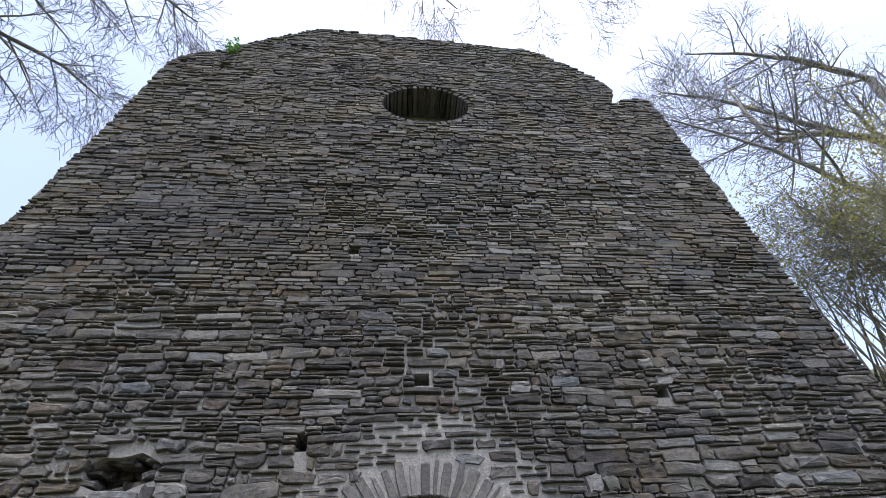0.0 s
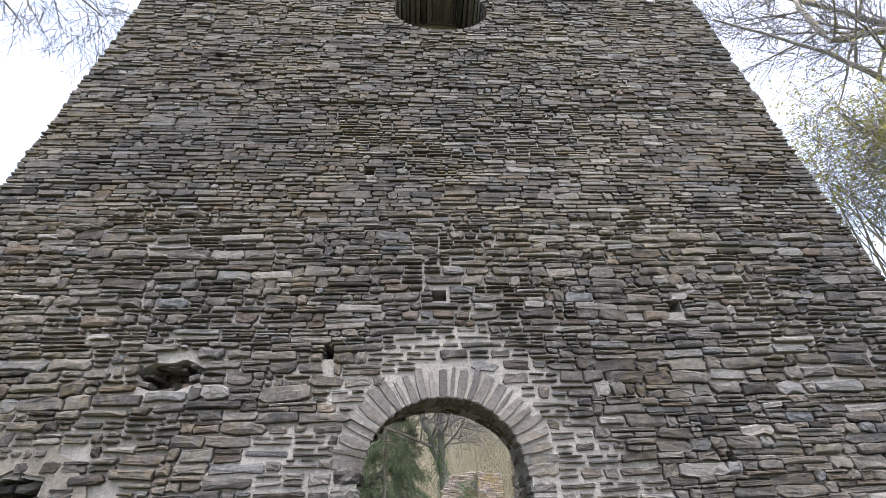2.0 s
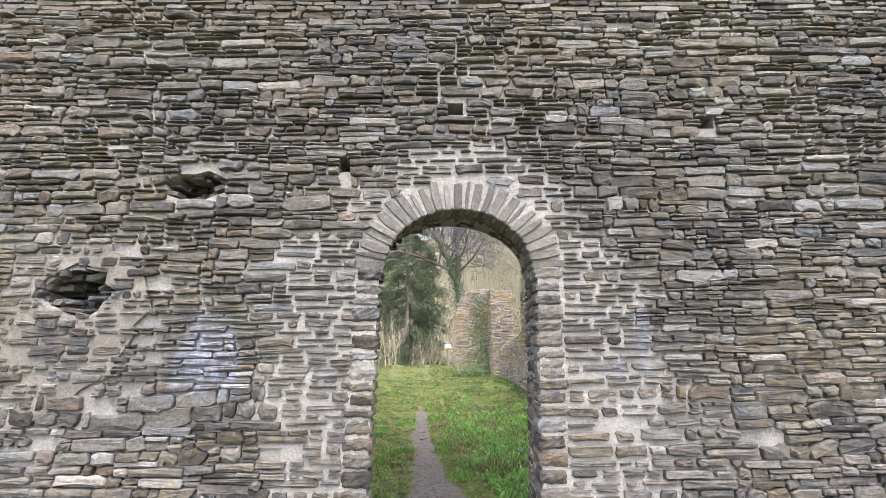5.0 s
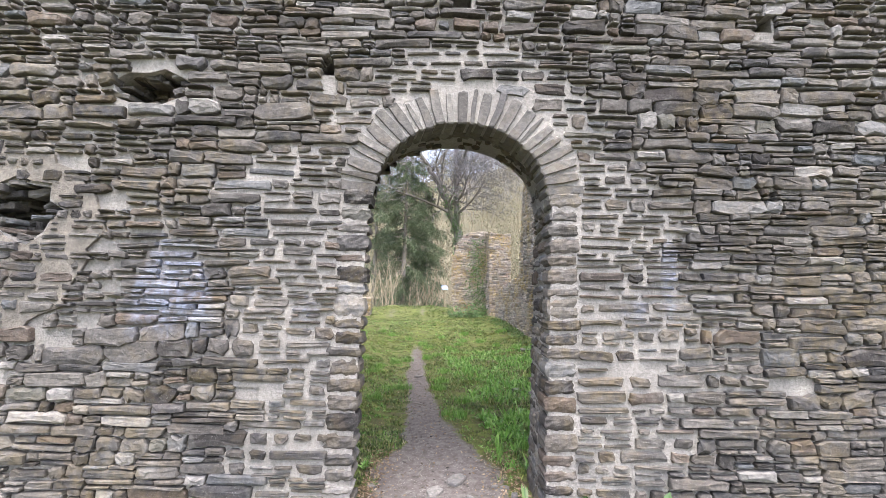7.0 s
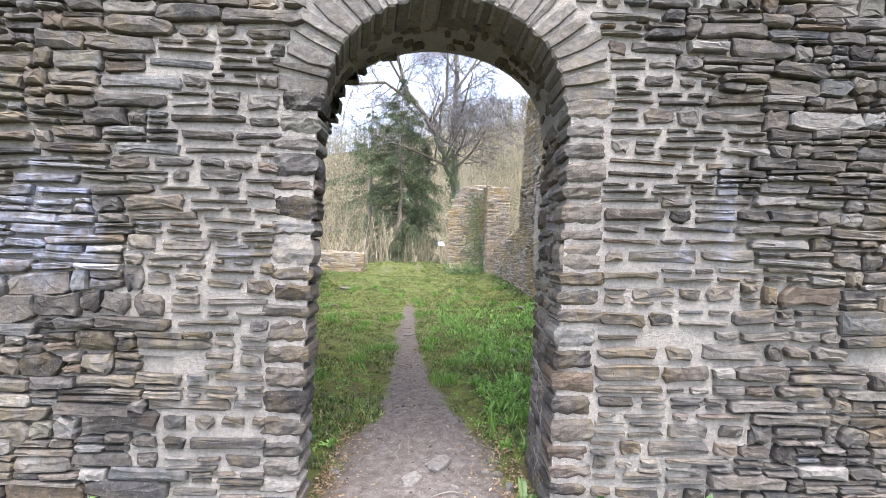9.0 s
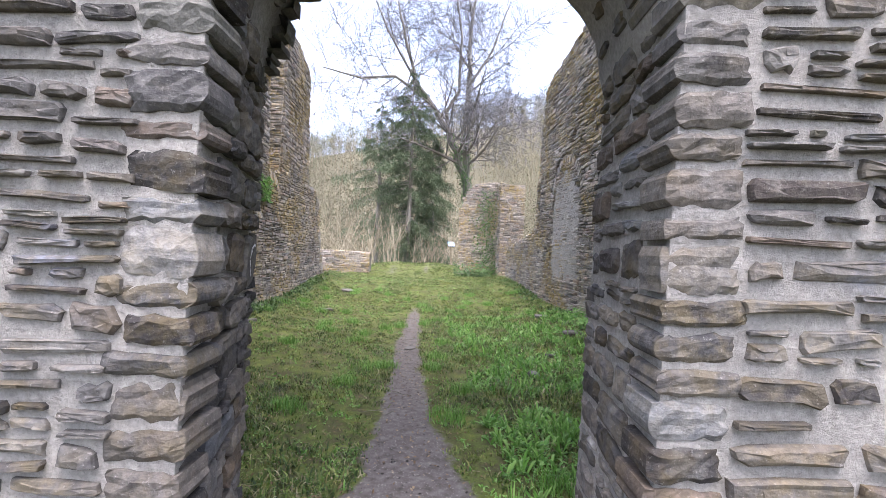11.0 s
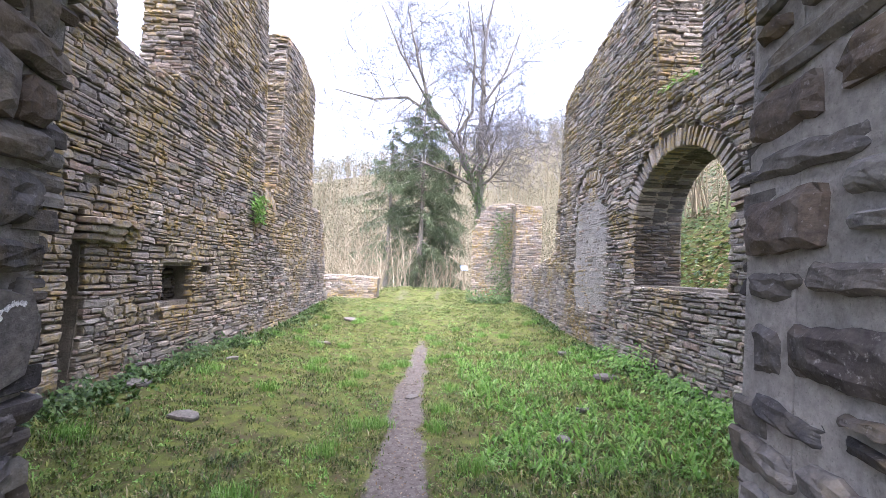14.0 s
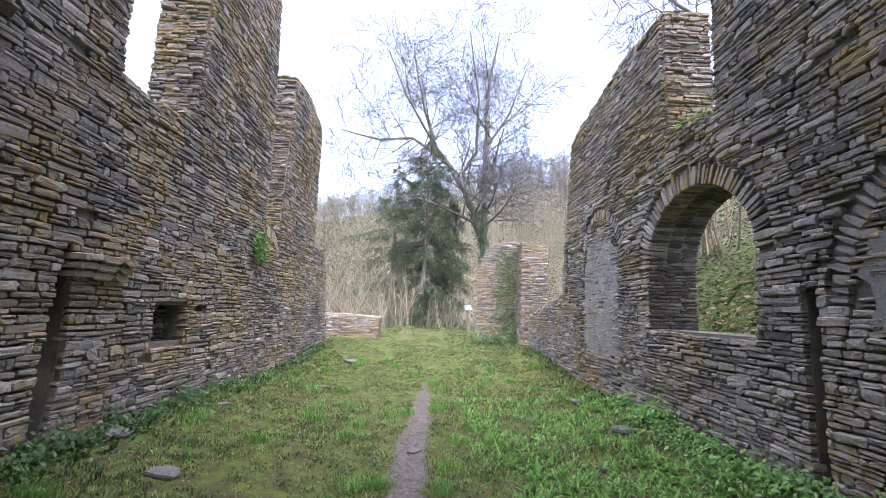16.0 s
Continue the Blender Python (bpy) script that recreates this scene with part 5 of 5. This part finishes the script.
SHRUB = [(6, 0.9, 0.4, 0.3)]
for i, (X, Y, n, h, sp) in enumerate([(-2.6, 19.5, 16, 2.8, 0.9), (-1.6, 21.5, 16, 3.0, 0.9), (-4.2, 20.5, 18, 3.6, 0.8), (-6.0, 22, 18, 3.8, 0.7), (0.9, 23.5, 16, 2.6, 0.8), (2.4, 22.5, 14, 2.2, 0.7),
                                      (-0.2, 24.0, 14, 2.6, 0.8), (-8.5, 24, 16, 4.0, 0.6)]):
    coppice("hazel_shrub", "bare pale hazel stems behind the ruin", N(X, Y, floor_z(X, Y)), n, h, sp, 40 + i, STEM, SHRUB)
for i, (X, Y, n, h) in enumerate([(7.2, 6.4, 34, 3.8), (8.6, 8.6, 34, 4.6), (9.6, 5.2, 30, 5.0), (7.6, 10.8, 26, 4.5), (6.6, 13.5, 26, 4.6), (10.5, 2.6, 28, 5.0)]):
    coppice("coppice_shrub", "many-stemmed shrub on the bank with first leaves", N(X, Y, floor_z(X, Y)), n, h, 0.55, 60 + i, WOODS, SHRUB, BUD if i % 2 else HERB, 500)

for i, (x, y, n, h) in enumerate([(11.4, 5.4, 22, 5.0), (12.8, 7.0, 22, 5.8), (11.2, 7.6, 18, 4.8), (14.4, 5.2, 20, 5.8)]):
    coppice("coppice_shrub", "tall many-stemmed shrub with yellow-green spring leaves", (x, y, ground_height(x, y)), n, h, 0.4, 80 + i, WOODS, [(9, 1.5, 0.45, 0.3), (4, 0.6, 0.5, 0.2)], BUD, 3500, (0.025, 0.055))

TREE_PLAN = [(13, 3.0, 0.6, 0.1), (9, 1.6, 0.55, 0.12), (7, 0.8, 0.5, 0.15)]
bare_tree("woodland_tree", "large tree with mossy limbs and first yellow-green leaves",
          [((18.6, 7.2, ground_height(18.6, 7.2) - 0.2), 0.36), ((18.3, 6.6, 8), 0.3), ((18.0, 6.2, 13), 0.24)],
          [[((18.0, 6.2, 13.0), 0.15), ((13.7, 6, 13.3), 0.11), ((11.4, 6, 12.5), 0.09), ((11.6, 6, 14.4), 0.07), ((12.6, 6.2, 17.0), 0.03)],
           [((18.0, 6.2, 13), 0.2), ((19.5, 6.0, 18.2), 0.16), ((17.3, 6, 20.1), 0.1), ((15.2, 6.2, 20.9), 0.06), ((13.4, 6.6, 21.6), 0.03)],
           [((18.3, 6.6, 8), 0.16), ((14.5, 6.2, 9.0), 0.12), ((12.2, 6, 10.2), 0.09), ((11.4, 6.2, 12.4), 0.05), ((9.8, 6.8, 15.2), 0.03)],
           [((18.0, 6.2, 12), 0.14), ((15.0, 6.6, 15.0), 0.1), ((13.2, 7.0, 17.6), 0.07), ((11.4, 7.4, 19.0), 0.03)],
           [((18.3, 6.6, 7), 0.12), ((14.2, 6.4, 7.4), 0.08), ((11.6, 6.4, 8.6), 0.03)]], TREE_PLAN, 71, BUD, 3600, (0.02, 0.045), thin=0.009)
bare_tree("woodland_tree", "tall bare tree on the bank behind the nave wall",
          [(N(11, 12, floor_z(11, 12) - 0.2), 0.3), (N(10.8, 12, 9), 0.22), (N(10.2, 12, 13), 0.16)],
          [[(N(10.2, 12, 13), 0.12), (N(8.4, 12.2, 15.5), 0.08), (N(6.8, 12.4, 17.6), 0.03)], [(N(10.2, 12, 13), 0.14), (N(10.0, 12, 17), 0.09), (N(9.4, 12, 21), 0.03)],
           [(N(10.6, 12, 10), 0.12), (N(8.6, 12.2, 11.8), 0.07), (N(7.0, 12.4, 13.2), 0.03)]], TREE_PLAN, 72)
bare_tree("overhanging_tree", "tall bare tree that hangs over the west wall",
          [((-13.0, 3.0, -0.2), 0.4), ((-12.6, 3.1, 9), 0.32), ((-12.0, 3.4, 15), 0.24)],
          [[((-12.0, 3.4, 15), 0.14), ((-9.6, 4.2, 18.2), 0.1), ((-7.4, 4.8, 17.8), 0.06), ((-6.0, 5.2, 16.6), 0.02)],
           [((-12.3, 3.2, 12), 0.12), ((-11.2, 5.0, 15.0), 0.08), ((-9.9, 6.4, 15.6), 0.05), ((-8.7, 7.0, 14.8), 0.02)],
           [((-12.0, 3.4, 15), 0.16), ((-8.5, 3.2, 20), 0.12), ((-4.0, 3.4, 21.6), 0.09), ((0.6, 4.0, 20.0), 0.05), ((2.2, 4.6, 18.0), 0.02)],
           [((-8.5, 3.2, 20), 0.1), ((-4.2, 2.0, 20.5), 0.07), ((-1.4, 2.8, 18.6), 0.02)],
           [((-4.0, 3.4, 21.6), 0.08), ((1.2, 3.0, 22.5), 0.06), ((5.0, 3.6, 20.0), 0.03), ((6.8, 4.0, 17.6), 0.01)]],
          [(14, 2.5, 0.55, 0.15), (9, 1.3, 0.5, 0.12), (7, 0.65, 0.5, 0.15)], 73, lift=-0.1, thin=0.008)


# ---- the wooded hillside ----
def hillside():
    r, g = random.Random(90), np.random.default_rng(90)
    wood, twigs, leaves = Soup(), [], []
    placed = 0
    while placed < 1900:
        y = 30 + 140 * r.random() ** 1.15
        x = r.uniform(-0.75, 0.75) * (y + 20) - 4
        if y < 42 and abs(x) < 6:
            continue
        z = ground_height(x, y)
        h = r.uniform(6, 10) if y > 48 else r.uniform(4, 8)
        base = np.array((x, y, z - 0.3))
        lean = np.array((r.uniform(-0.1, 0.1), r.uniform(-0.1, 0.1), 1.0))
        wide = 0.014 + 0.00042 * y
        ends = [Vector(base), Vector(base + lean * h * 0.5), Vector(base + lean * h)]
        tube(wood, ends, [wide * 1.6, wide * 1.1, wide * 0.4], 3)
        n = 46
        k = g.uniform(0.2, 1.0, n)
        a = g.uniform(0, 6.283, n)
        ln = h * 0.34 * (1.2 - k) * g.uniform(0.5, 1.3, n) + 0.4
        p = base + lean * (h * k)[:, None]
        q = p + np.stack([np.cos(a) * ln, np.sin(a) * ln, g.uniform(0.3, 1.1, n) * ln], 1)
        w = np.stack([-np.sin(a), np.cos(a), g.uniform(-1, 1, n)], 1) * wide * 0.42
        twigs.append(np.stack([p - w, p + w, q], 1))
        m = 5
        c = np.repeat(q, m, axis=0) + g.normal(0, 0.6, (n * m, 3))
        s = 0.035 + 0.00085 * y
        leaves.append(np.stack([c, c + g.normal(0, s, (n * m, 3)), c + g.normal(0, s, (n * m, 3))], 1))
        placed += 1
    tagged(new("hillside_woods", wood.mesh("hillside_woods", WOODS)), "bare brown tree stems on the far hillside", "woods", kind="stuff")
    tagged(new("hillside_branches", pieces_mesh("hillside_branches", np.concatenate(twigs), [(0, 1, 2)], WOODS)), "bare brown branches on the far hillside", "woods", kind="stuff")
    tagged(new("hillside_leaves", pieces_mesh("hillside_leaves", np.concatenate(leaves), [(0, 1, 2)], HILL)), "first yellow-green leaves on the far hillside", "woods", kind="stuff")


hillside()


def info_board(X, Y):
    z = floor_z(X, Y)
    ob = tagged(new("information_board"), "small pale blue information board on a post", "sign")
    ob.matrix_world = pose(*N(X, Y, z), 0, 0, 25)

    def box(name, lo, hi, material, tilt=0.0):
        bm = bmesh.new()
        bmesh.ops.create_cube(bm, size=1)
        for q in bm.verts:
            q.co = Vector([lo[i] + (hi[i] - lo[i]) * (q.co[i] + 0.5) for i in range(3)])
        bmesh.ops.bevel(bm, geom=bm.edges[:], offset=0.008, segments=1, affect="EDGES")
        if tilt:
            bmesh.ops.rotate(bm, verts=bm.verts, cent=Vector([(a + b) / 2 for a, b in zip(lo, hi)]), matrix=Matrix.Rotation(radians(tilt), 3, "X"))
        me = bpy.data.meshes.new(name)
        bm.to_mesh(me)
        bm.free()
        me.materials.append(material)
        part(name, me, ob)
    pm = Mat("board_face", 0.4, 0.5)
    face = pm.finish(pm.ramp(pm.noise(4, 2, 0.5), [(0.4, (0.12, 0.2, 0.34)), (0.6, (0.24, 0.3, 0.38))]))
    box("post", (-0.04, -0.04, -0.1), (0.04, 0.04, 1.15), WOODS)
    box("panel", (-0.2, -0.03, 1.1), (0.2, 0.01, 1.4), face, -35)


info_board(1.75, 21.8)

for i in range(26):
    y = rng.uniform(4.4, 11)
    x = path_x(y) + rng.uniform(-0.55, 0.55)
    a = rng.uniform(0, 6.283)
    pts = [(x, y)]
    for k in range(6):
        a += rng.uniform(-0.6, 0.6)
        pts.append((pts[-1][0] + 0.045 * math.cos(a), pts[-1][1] + 0.045 * math.sin(a)))
    twig(pts, rng.uniform(0.0025, 0.006), i)


def wall_weed(x, z, seed):
    """A small plant that grows out of the masonry."""
    r = random.Random(seed)
    ob = tagged(new("wall_plant"), "small leafy plant growing from the wall top", "plant")
    ob.location = (x, FRONT - 0.02, z)
    for k in range(4):
        soup = Soup()
        line = limb_points(Vector((0, 0.02, 0)), Vector((r.uniform(-0.7, 0.7), -0.7, 1)), r.uniform(0.3, 0.6), r, 5, 0.2, 0.05)
        tube(soup, line, [0.006, 0.005, 0.005, 0.004, 0.003, 0.002], 4)
        stem = part("stem", soup.mesh("stem", WOODS), ob)

        def spot(q, line=line):
            return along(line, q.uniform(0.3, 1))[0] + Vector((q.gauss(0, 0.04), q.gauss(0, 0.04), q.gauss(0, 0.04))), (0, 0, 1)
        leaf_cloud("foliage", "", HERB, 26, spot, (0.02, 0.045), seed + k, stem)


wall_weed(-3.3, 11.5, 4)
